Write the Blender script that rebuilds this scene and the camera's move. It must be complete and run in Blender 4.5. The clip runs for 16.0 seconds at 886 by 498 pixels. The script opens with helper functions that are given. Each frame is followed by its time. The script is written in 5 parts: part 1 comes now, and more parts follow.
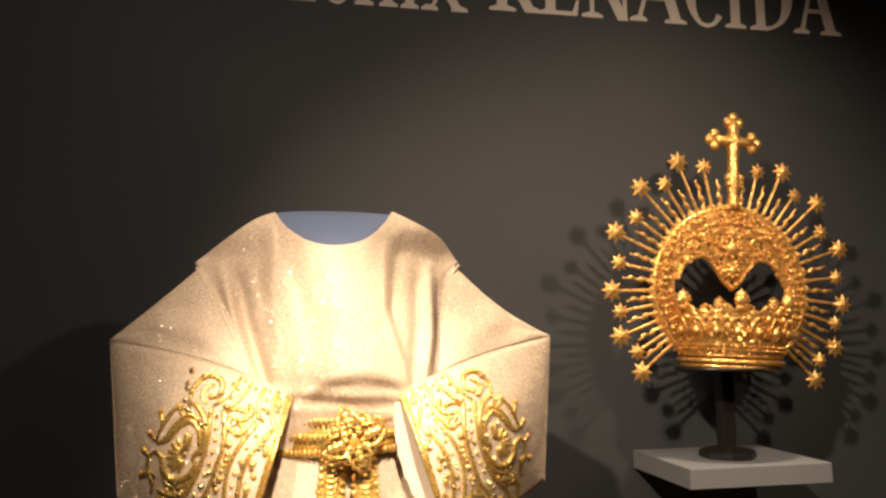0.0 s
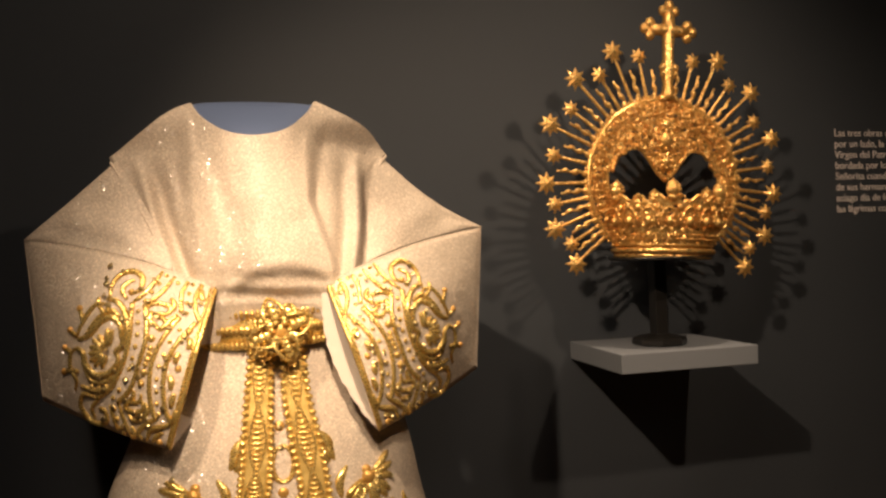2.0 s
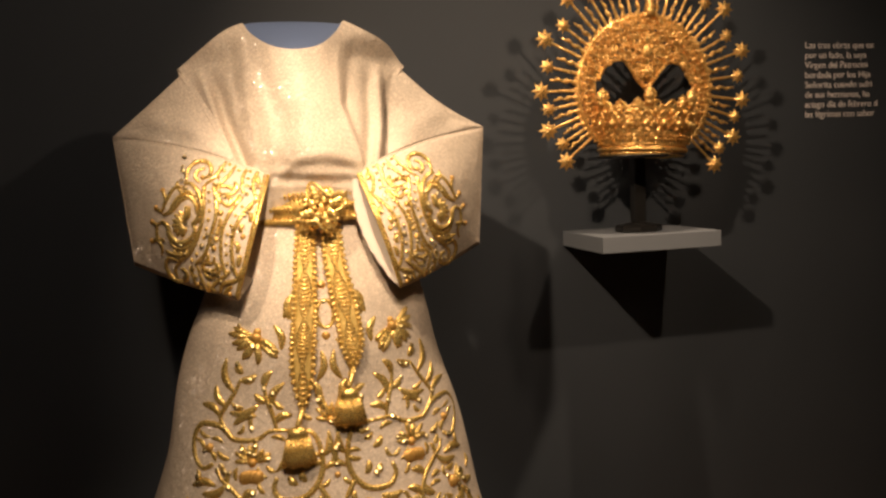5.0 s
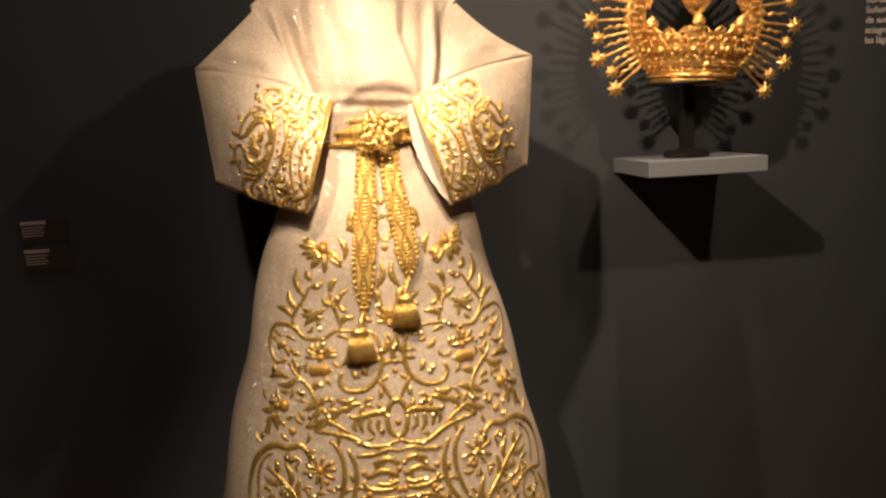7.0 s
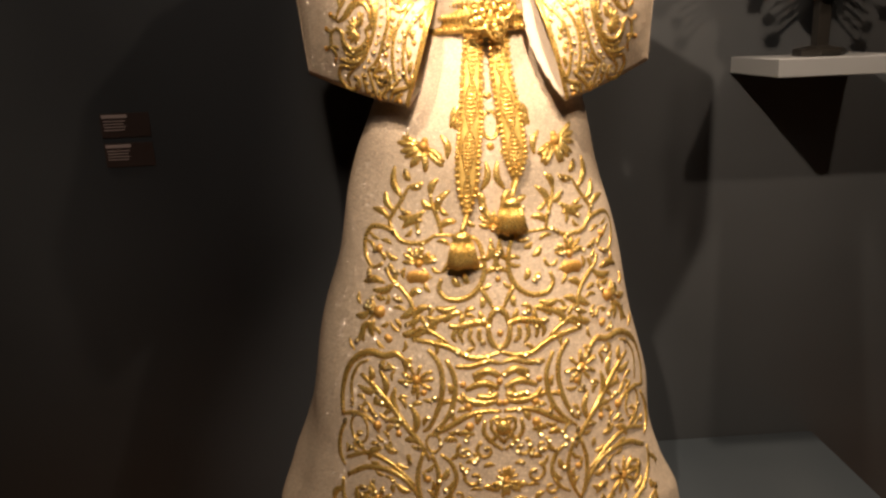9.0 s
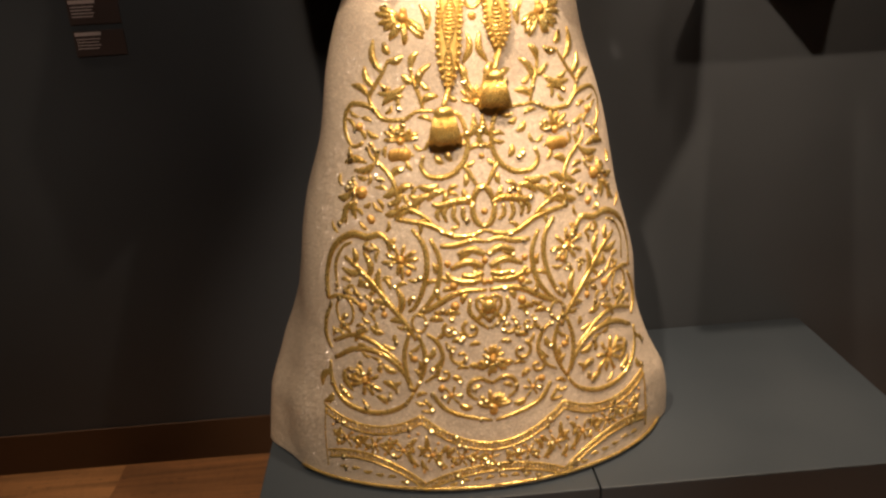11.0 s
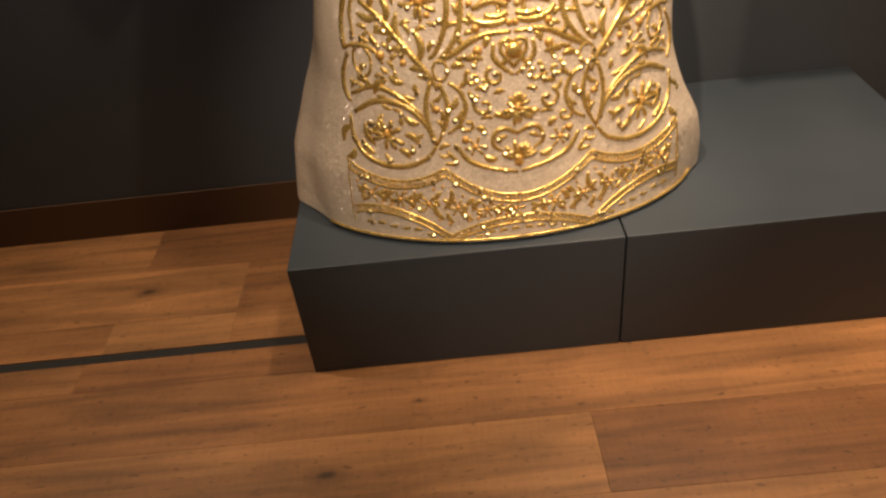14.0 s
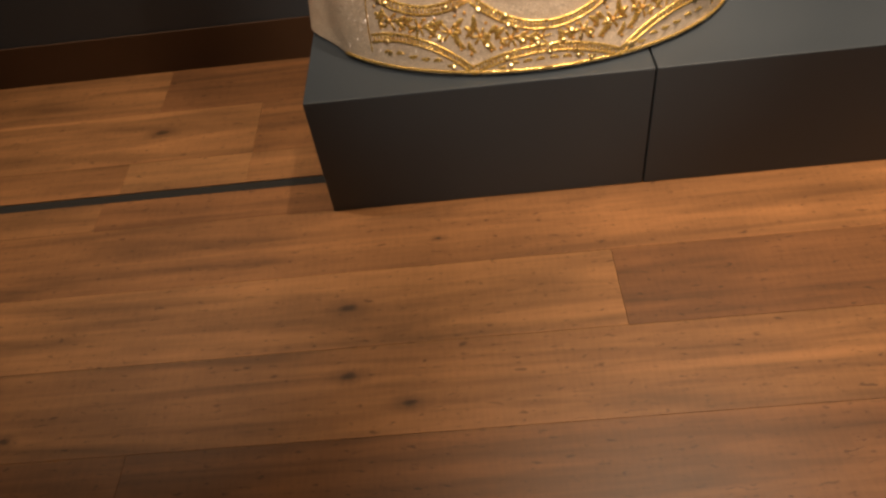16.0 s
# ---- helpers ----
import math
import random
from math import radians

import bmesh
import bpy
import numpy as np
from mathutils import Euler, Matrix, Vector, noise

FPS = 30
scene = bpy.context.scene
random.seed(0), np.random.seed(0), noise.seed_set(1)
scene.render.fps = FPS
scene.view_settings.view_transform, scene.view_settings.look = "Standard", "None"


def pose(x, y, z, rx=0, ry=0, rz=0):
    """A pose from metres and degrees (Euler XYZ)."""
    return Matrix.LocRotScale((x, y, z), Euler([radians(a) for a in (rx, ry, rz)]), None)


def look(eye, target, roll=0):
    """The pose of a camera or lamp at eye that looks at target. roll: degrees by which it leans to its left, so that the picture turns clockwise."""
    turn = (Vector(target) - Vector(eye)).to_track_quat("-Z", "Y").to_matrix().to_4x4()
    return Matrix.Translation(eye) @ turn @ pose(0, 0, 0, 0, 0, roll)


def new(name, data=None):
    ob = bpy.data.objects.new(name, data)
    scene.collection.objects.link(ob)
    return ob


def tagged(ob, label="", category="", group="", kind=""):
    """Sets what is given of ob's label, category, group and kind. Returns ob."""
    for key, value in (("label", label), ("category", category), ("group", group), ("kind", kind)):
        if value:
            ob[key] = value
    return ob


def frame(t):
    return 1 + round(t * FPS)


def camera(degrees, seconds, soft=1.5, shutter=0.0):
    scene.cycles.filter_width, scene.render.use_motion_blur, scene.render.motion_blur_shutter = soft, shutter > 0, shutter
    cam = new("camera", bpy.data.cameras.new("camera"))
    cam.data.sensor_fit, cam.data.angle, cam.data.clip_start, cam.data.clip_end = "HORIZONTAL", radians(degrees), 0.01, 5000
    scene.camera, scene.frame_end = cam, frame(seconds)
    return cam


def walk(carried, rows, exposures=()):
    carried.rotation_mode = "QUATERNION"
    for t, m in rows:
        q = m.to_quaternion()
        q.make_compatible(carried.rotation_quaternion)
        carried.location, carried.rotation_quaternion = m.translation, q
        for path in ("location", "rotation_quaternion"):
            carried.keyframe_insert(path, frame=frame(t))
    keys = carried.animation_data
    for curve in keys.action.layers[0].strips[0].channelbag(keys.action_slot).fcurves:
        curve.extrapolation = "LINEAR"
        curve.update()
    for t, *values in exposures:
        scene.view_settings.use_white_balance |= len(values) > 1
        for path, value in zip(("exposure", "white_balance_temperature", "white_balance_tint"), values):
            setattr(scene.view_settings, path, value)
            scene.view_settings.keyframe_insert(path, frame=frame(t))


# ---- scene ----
import itertools

cam = camera(60.8, 16.0, soft=2.5)
PATH = [
    (0, (0.361, -0.832, 1.419), (0.744, 1.118, 1.641), -0.5),
    (0.5, (0.37, -0.824, 1.407), (0.767, 1.13, 1.557), -0.8),
    (1, (0.379, -0.824, 1.4), (0.809, 1.127, 1.494), -1.3),
    (1.5, (0.401, -0.825, 1.383), (0.859, 1.121, 1.439), -1.9),
    (2, (0.409, -0.826, 1.377), (0.891, 1.114, 1.386), -2.1),
    (2.5, (0.414, -0.829, 1.366), (0.895, 1.112, 1.319), -2.4),
    (3, (0.41, -0.834, 1.36), (0.882, 1.107, 1.265), -2.6),
    (3.5, (0.382, -0.846, 1.349), (0.838, 1.096, 1.211), -2.3),
    (4, (0.344, -0.906, 1.347), (0.814, 1.03, 1.181), -2.1),
    (6.5, (0.396, -1.192, 1.297), (0.685, 0.768, 1.023), -3.1),
    (7, (0.379, -1.183, 1.299), (0.612, 0.775, 0.964), -2.9),
    (7.5, (0.357, -1.154, 1.29), (0.532, 0.803, 0.912), -2.7),
    (8, (0.321, -1.119, 1.282), (0.458, 0.831, 0.86), -2.4),
    (8.5, (0.286, -1.099, 1.258), (0.391, 0.846, 0.805), -1.9),
    (9, (0.293, -1.082, 1.258), (0.379, 0.841, 0.716), -2.3),
    (9.2, (0.288, -1.084, 1.252), (0.382, 0.835, 0.696), -2.3),
    (11.3, (0.321, -1.084, 1.175), (0.394, 0.747, 0.372), -3.6),
    (11.5, (0.337, -1.074, 1.186), (0.384, 0.734, 0.332), -4.1),
    (12, (0.335, -1.077, 1.173), (0.37, 0.695, 0.247), -4.4),
    (12.5, (0.33, -1.075, 1.159), (0.344, 0.662, 0.167), -5.0),
    (13, (0.327, -1.069, 1.144), (0.331, 0.623, 0.079), -5.5),
    (13.5, (0.326, -1.071, 1.127), (0.308, 0.572, -0.013), -6.0),
    (14, (0.322, -1.075, 1.107), (0.271, 0.511, -0.11), -6.9),
    (14.5, (0.318, -1.074, 1.095), (0.252, 0.453, -0.195), -7.6),
    (15, (0.318, -1.076, 1.081), (0.235, 0.396, -0.271), -8.4),
    (15.5, (0.312, -1.083, 1.065), (0.213, 0.329, -0.348), -8.5),
    (16, (0.303, -1.087, 1.055), (0.184, 0.255, -0.423), -8.9),
]
walk(cam, [(t, look(eye, target, roll)) for t, eye, target, roll in PATH], [(0.0, -0.08), (0.8, -0.42), (1.5, -0.58), (3.5, -0.64), (4.2, -0.62), (6.5, -0.26), (9.0, 0.16), (11.5, 0.44), (12.5, 0.5), (14.5, 0.82), (15.5, 0.88), (16.0, 0.76)])

# ---------------- light ----------------
world = bpy.data.worlds.new("room_dark")
scene.world = world
world.use_nodes = True
world.node_tree.nodes["Background"].inputs["Color"].default_value = (0.010, 0.009, 0.008, 1)
world.node_tree.nodes["Background"].inputs["Strength"].default_value = 0.3


def spot(eye, target, watts, colour, cone=70, blend=0.6, size=0.02):
    lamp = bpy.data.lights.new("spotlight", "SPOT")
    lamp.energy, lamp.color, lamp.spot_size, lamp.spot_blend, lamp.shadow_soft_size = watts, colour, radians(cone), blend, size
    ob = new("spotlight", lamp)
    ob.matrix_world = look(eye, target)
    return tagged(ob, "unseen warm spotlight, set from shadows or added as fill", "light", kind="structure")


WARM = (1.0, 0.742, 0.515)
# placed from the cast shadows and the hot spot on the gown
spot((1.37, -0.50, 2.10), (0.85, 0.50, 1.25), 27, WARM, 104, 1.0)
spot((0.10, -0.55, 2.15), (1.50, 0.57, 0.62), 106, WARM, 86, 1.0)
spot((0.42, -1.90, 2.85), (0.425, 0.16, 1.31), 720, WARM, 10.5, 1.0, 0.03)
# unseen lamps added to lift the skirt, plinth, floor and left wall
spot((0.60, -1.95, 2.85), (0.42, 0.08, 0.64), 205, (1.0, 0.768, 0.56), 22, 1.0, 0.03)
spot((1.00, 0.0, 2.95), (1.00, -0.08, 0.0), 175, WARM, 54, 1.0, 0.04)
spot((-0.80, 0.26, 2.90), (-0.50, 0.14, 0.0), 135, WARM, 33, 1.0, 0.04)
spot((0.30, -2.30, 2.90), (-0.15, 0.57, 1.90), 66, (1.0, 0.80, 0.63), 60, 1.0, 0.25)

# ---------------- tools ----------------


def part(name, mesh, material, parent=None, label="", smooth=True):
    """Links a mesh (vertices, faces) or a bmesh as one object under its parent."""
    me = bpy.data.meshes.new(name)
    if isinstance(mesh, bmesh.types.BMesh):
        mesh.to_mesh(me)
        mesh.free()
    else:
        me.from_pydata([tuple(v) for v in mesh[0]], [], mesh[1])
    me.materials.append(material)
    if smooth:
        me.polygons.foreach_set("use_smooth", [True] * len(me.polygons))
    me.update()
    ob = new(name, me)
    if parent is not None:
        ob.parent = parent
    if label:
        ob["label"] = label
    return ob


def thing(name, label, category, group="", at=(0, 0, 0)):
    ob = new(name)
    ob.empty_display_size = 0.05
    ob.location = at
    return tagged(ob, label, category, group)


def box(x0, x1, y0, y1, z0, z1, bevel=0.0, segments=2):
    bm = bmesh.new()
    bmesh.ops.create_cube(bm, size=1)
    for v in bm.verts:
        v.co = Vector(((x0, x1)[v.co.x > 0], (y0, y1)[v.co.y > 0], (z0, z1)[v.co.z > 0]))
    if bevel:
        bmesh.ops.bevel(bm, geom=bm.edges[:], offset=bevel, segments=segments, affect="EDGES", profile=0.6)
    return bm


def grid_mesh(rows, closed=False):
    """Quads over rows of points; closed joins each row's ends."""
    n = len(rows[0])
    verts = [p for r in rows for p in r]
    faces = []
    for i in range(len(rows) - 1):
        for j in range(n if closed else n - 1):
            k = (j + 1) % n
            faces.append((i * n + j, i * n + k, (i + 1) * n + k, (i + 1) * n + j))
    return verts, faces


def join(*meshes):
    verts, faces = [], []
    for v, f in meshes:
        o = len(verts)
        verts += list(v)
        faces += [tuple(i + o for i in q) for q in f]
    return verts, faces


def spline(points, steps=6):
    """A smooth line through the points (Catmull-Rom)."""
    p = [Vector(q) for q in points]
    if len(p) < 3:
        return [p[0].lerp(p[-1], i / steps) for i in range(steps + 1)]
    p = [2 * p[0] - p[1]] + p + [2 * p[-1] - p[-2]]
    out = []
    for i in range(1, len(p) - 2):
        a, b, c, d = p[i - 1:i + 3]
        for k in range(steps):
            t = k / steps
            out.append(0.5 * (2 * b + (c - a) * t + (2 * a - 5 * b + 4 * c - d) * t * t + (3 * b - 3 * c + d - a) * t ** 3))
    return out + [p[-2]]


def sweep(line, normals, widths, heights, sides=6):
    """A raised cord along a line; widths across it, heights along the normals."""
    rows = []
    for i, p in enumerate(line):
        a, b = line[max(i - 1, 0)], line[min(i + 1, len(line) - 1)]
        d = (b - a).normalized() if (b - a).length > 1e-9 else Vector((1, 0, 0))
        n = normals[i]
        s = d.cross(n).normalized()
        rows.append([p + s * widths[i] * math.cos(math.tau * k / sides) + n * heights[i] * math.sin(math.tau * k / sides) for k in range(sides)])
    v, f = grid_mesh(rows, True)
    m = len(v)
    f += [tuple(range(sides))[::-1], tuple(range(m - sides, m))]
    return v, f


def rod(line, radii, sides=8):
    """A round rod along a line."""
    line = [Vector(p) for p in line]
    if not hasattr(radii, "__len__"):
        radii = [radii] * len(line)
    up = Vector((0.31, 0.9, 0.21)).normalized()
    normals = []
    for i in range(len(line)):
        d = (line[min(i + 1, len(line) - 1)] - line[max(i - 1, 0)]).normalized()
        normals.append((up - d * up.dot(d)).normalized())
    return sweep(line, normals, radii, radii, sides)


def ball(c, rx, ry=None, rz=None, n=8, m=5):
    ry, rz = ry or rx, rz or rx
    v = [(c[0], c[1], c[2] + rz)]
    for i in range(1, m):
        a = math.pi * i / m
        v += [(c[0] + rx * math.sin(a) * math.cos(math.tau * j / n), c[1] + ry * math.sin(a) * math.sin(math.tau * j / n), c[2] + rz * math.cos(a)) for j in range(n)]
    v.append((c[0], c[1], c[2] - rz))
    f = [(0, 1 + j, 1 + (j + 1) % n) for j in range(n)]
    for i in range(m - 2):
        f += [(1 + i * n + j, 1 + (i + 1) * n + j, 1 + (i + 1) * n + (j + 1) % n, 1 + i * n + (j + 1) % n) for j in range(n)]
    e = len(v) - 1
    f += [(e, 1 + (m - 2) * n + (j + 1) % n, 1 + (m - 2) * n + j) for j in range(n)]
    return v, f


def flat_text(name, words, size, at, material, parent=None, align="LEFT", depth=0.0004, stretch=1.0):
    cu = bpy.data.curves.new(name, "FONT")
    cu.body, cu.size, cu.align_x, cu.extrude = words, size, align, depth
    cu.materials.append(material)
    tmp = new(name + "_curve", cu)
    me = bpy.data.meshes.new_from_object(tmp.evaluated_get(bpy.context.evaluated_depsgraph_get()))
    bpy.data.objects.remove(tmp)
    ob = new(name, me)
    ob.matrix_world = Matrix.Translation(at) @ pose(0, 0, 0, 90, 0, 0) @ Matrix.Diagonal((stretch, 1, 1, 1))
    if parent is not None:
        ob.parent = parent
    return ob


# ---------------- materials ----------------


def material(name, colour, rough=0.5, metal=0.0, build=None, **more):
    m = bpy.data.materials.new(name)
    m.use_nodes = True
    b = m.node_tree.nodes["Principled BSDF"]
    b.inputs["Base Color"].default_value = (*colour, 1)
    b.inputs["Roughness"].default_value = rough
    b.inputs["Metallic"].default_value = metal
    for key, value in more.items():
        b.inputs[key.replace("_", " ")].default_value = value
    if build:
        build(m.node_tree, b)
    return m


def node(tree, kind, links=(), **values):
    n = tree.nodes.new(kind)
    for k, v in values.items():
        if k in n.inputs:
            n.inputs[k].default_value = v
        else:
            setattr_names = {"Data": "data_type", "Op": "operation", "Feature": "feature", "Dims": "noise_dimensions", "Blend": "blend_type", "Wave": "wave_type", "Bands": "bands_direction"}
            if k in setattr_names:
                set_prop(n, setattr_names[k], v)
    for out, key in links:
        tree.links.new(out, n.inputs[key])
    return n


def set_prop(n, name, value):
    if name == "operation":
        n.operation = value
    elif name == "data_type":
        n.data_type = value
    elif name == "feature":
        n.feature = value
    elif name == "blend_type":
        n.blend_type = value
    elif name == "wave_type":
        n.wave_type = value
    elif name == "bands_direction":
        n.bands_direction = value


def ramp(tree, source, stops):
    n = tree.nodes.new("ShaderNodeValToRGB")
    tree.links.new(source, n.inputs["Fac"])
    e = n.color_ramp.elements
    while len(e) < len(stops):
        e.new(0.5)
    for i, (p, c) in enumerate(stops):
        e[i].position, e[i].color = p, (*c, 1) if len(c) == 3 else c
    return n.outputs["Color"]


def grey(v):
    return (v, v, v)


def coords(tree):
    return tree.nodes.new("ShaderNodeNewGeometry").outputs["Position"]


def bump(tree, b, height, strength, distance):
    n = node(tree, "ShaderNodeBump", [(height, "Height")], Strength=strength, Distance=distance)
    tree.links.new(n.outputs["Normal"], b.inputs["Normal"])
    return n


def paint(c0, c1, rough, fine=0.0006):
    def build(tree, b):
        pos = coords(tree)
        big = node(tree, "ShaderNodeTexNoise", [(pos, "Vector")], Scale=3.0, Detail=5.0)
        small = node(tree, "ShaderNodeTexNoise", [(pos, "Vector")], Scale=420.0, Detail=2.0)
        tree.links.new(ramp(tree, big.outputs["Fac"], [(0.3, c0), (0.7, c1)]), b.inputs["Base Color"])
        tree.links.new(ramp(tree, big.outputs["Fac"], [(0.3, grey(rough - 0.06)), (0.7, grey(rough + 0.06))]), b.inputs["Roughness"])
        bump(tree, b, small.outputs["Fac"], 0.25, fine)
    return build


def jitter(tree, colour, amount):
    """The surface's normal, tipped at random from facet to facet."""
    geo = tree.nodes.new("ShaderNodeNewGeometry")
    off = node(tree, "ShaderNodeVectorMath", [(colour, 0)], Op="SUBTRACT")
    off.inputs[1].default_value = (0.5, 0.5, 0.5)
    size = node(tree, "ShaderNodeVectorMath", [(off.outputs["Vector"], 0)], Op="SCALE")
    size.inputs["Scale"].default_value = amount
    total = node(tree, "ShaderNodeVectorMath", [(size.outputs["Vector"], 0), (geo.outputs["Normal"], 1)], Op="ADD")
    unit = node(tree, "ShaderNodeVectorMath", [(total.outputs["Vector"], 0)], Op="NORMALIZE")
    return unit.outputs["Vector"]


def lurex(tree, b):
    """Cream cloth with glittering metal threads."""
    pos = coords(tree)
    cell = node(tree, "ShaderNodeTexVoronoi", [(pos, "Vector")], Scale=640.0)
    split = node(tree, "ShaderNodeSeparateColor", [(cell.outputs["Color"], "Color")])
    sparkle = ramp(tree, split.outputs["Red"], [(0.60, grey(0.0)), (0.80, grey(0.6))])
    big = node(tree, "ShaderNodeTexNoise", [(pos, "Vector")], Scale=9.0, Detail=6.0)
    crease = node(tree, "ShaderNodeTexNoise", [(pos, "Vector")], Scale=16.0, Detail=3.0)
    # glitter painted into the base colour: some cells brighter, others duller
    threads = node(tree, "ShaderNodeMix", Data="RGBA", Blend="MULTIPLY")
    threads.inputs[0].default_value = 1.0
    tree.links.new(ramp(tree, big.outputs["Fac"], [(0.3, (0.52, 0.43, 0.335)), (0.7, (0.59, 0.495, 0.39))]), threads.inputs[6])
    tree.links.new(ramp(tree, split.outputs["Green"], [(0.0, grey(0.86)), (0.72, grey(0.98)), (1.0, grey(1.4))]), threads.inputs[7])
    tree.links.new(threads.outputs[2], b.inputs["Base Color"])
    b.inputs["Roughness"].default_value = 0.6
    b.inputs["Coat Roughness"].default_value = 0.2
    b.inputs["Coat IOR"].default_value = 2.3
    tree.links.new(sparkle, b.inputs["Coat Weight"])
    tip = jitter(tree, cell.outputs["Color"], 0.35)
    soft = node(tree, "ShaderNodeBump", [(crease.outputs["Fac"], "Height"), (tip, "Normal")], Strength=0.35, Distance=0.011)
    tree.links.new(soft.outputs["Normal"], b.inputs["Normal"])
    tree.links.new(jitter(tree, cell.outputs["Color"], 1.7), b.inputs["Coat Normal"])


def thread_gold(tree, b):
    """Laid gold thread: satin, with fine twist and small glints."""
    pos = coords(tree)
    fine = node(tree, "ShaderNodeTexNoise", [(pos, "Vector")], Scale=520.0, Detail=3.0)
    big = node(tree, "ShaderNodeTexNoise", [(pos, "Vector")], Scale=38.0, Detail=3.0)
    tree.links.new(ramp(tree, big.outputs["Fac"], [(0.3, (0.64, 0.42, 0.11)), (0.7, (0.86, 0.63, 0.22))]), b.inputs["Base Color"])
    tree.links.new(ramp(tree, fine.outputs["Fac"], [(0.3, grey(0.15)), (0.7, grey(0.40))]), b.inputs["Roughness"])
    bump(tree, b, fine.outputs["Fac"], 0.4, 0.0008)


def lame(tree, b):
    """Smooth gold braid cloth with a faint cross rib."""
    pos = coords(tree)
    big = node(tree, "ShaderNodeTexNoise", [(pos, "Vector")], Scale=60.0, Detail=3.0)
    rib = node(tree, "ShaderNodeTexNoise", [(pos, "Vector")], Scale=700.0, Detail=1.0)
    tree.links.new(ramp(tree, big.outputs["Fac"], [(0.3, (0.60, 0.40, 0.11)), (0.7, (0.76, 0.54, 0.18))]), b.inputs["Base Color"])
    tree.links.new(ramp(tree, big.outputs["Fac"], [(0.3, grey(0.34)), (0.7, grey(0.48))]), b.inputs["Roughness"])
    bump(tree, b, rib.outputs["Fac"], 0.35, 0.0005)


def amber_silk(tree, b):
    pos = coords(tree)
    ply = node(tree, "ShaderNodeTexNoise", [(pos, "Vector")], Scale=420.0, Detail=2.0)
    tree.links.new(ramp(tree, ply.outputs["Fac"], [(0.3, (0.52, 0.27, 0.055)), (0.7, (0.70, 0.43, 0.13))]), b.inputs["Base Color"])
    bump(tree, b, ply.outputs["Fac"], 0.5, 0.0008)


def chased_gold(tree, b):
    pos = coords(tree)
    fine = node(tree, "ShaderNodeTexNoise", [(pos, "Vector")], Scale=240.0, Detail=3.0)
    tree.links.new(ramp(tree, fine.outputs["Fac"], [(0.3, (0.70, 0.36, 0.085)), (0.62, (0.96, 0.62, 0.22))]), b.inputs["Base Color"])
    tree.links.new(ramp(tree, fine.outputs["Fac"], [(0.3, grey(0.46)), (0.7, grey(0.20))]), b.inputs["Roughness"])
    bump(tree, b, fine.outputs["Fac"], 0.6, 0.0012)


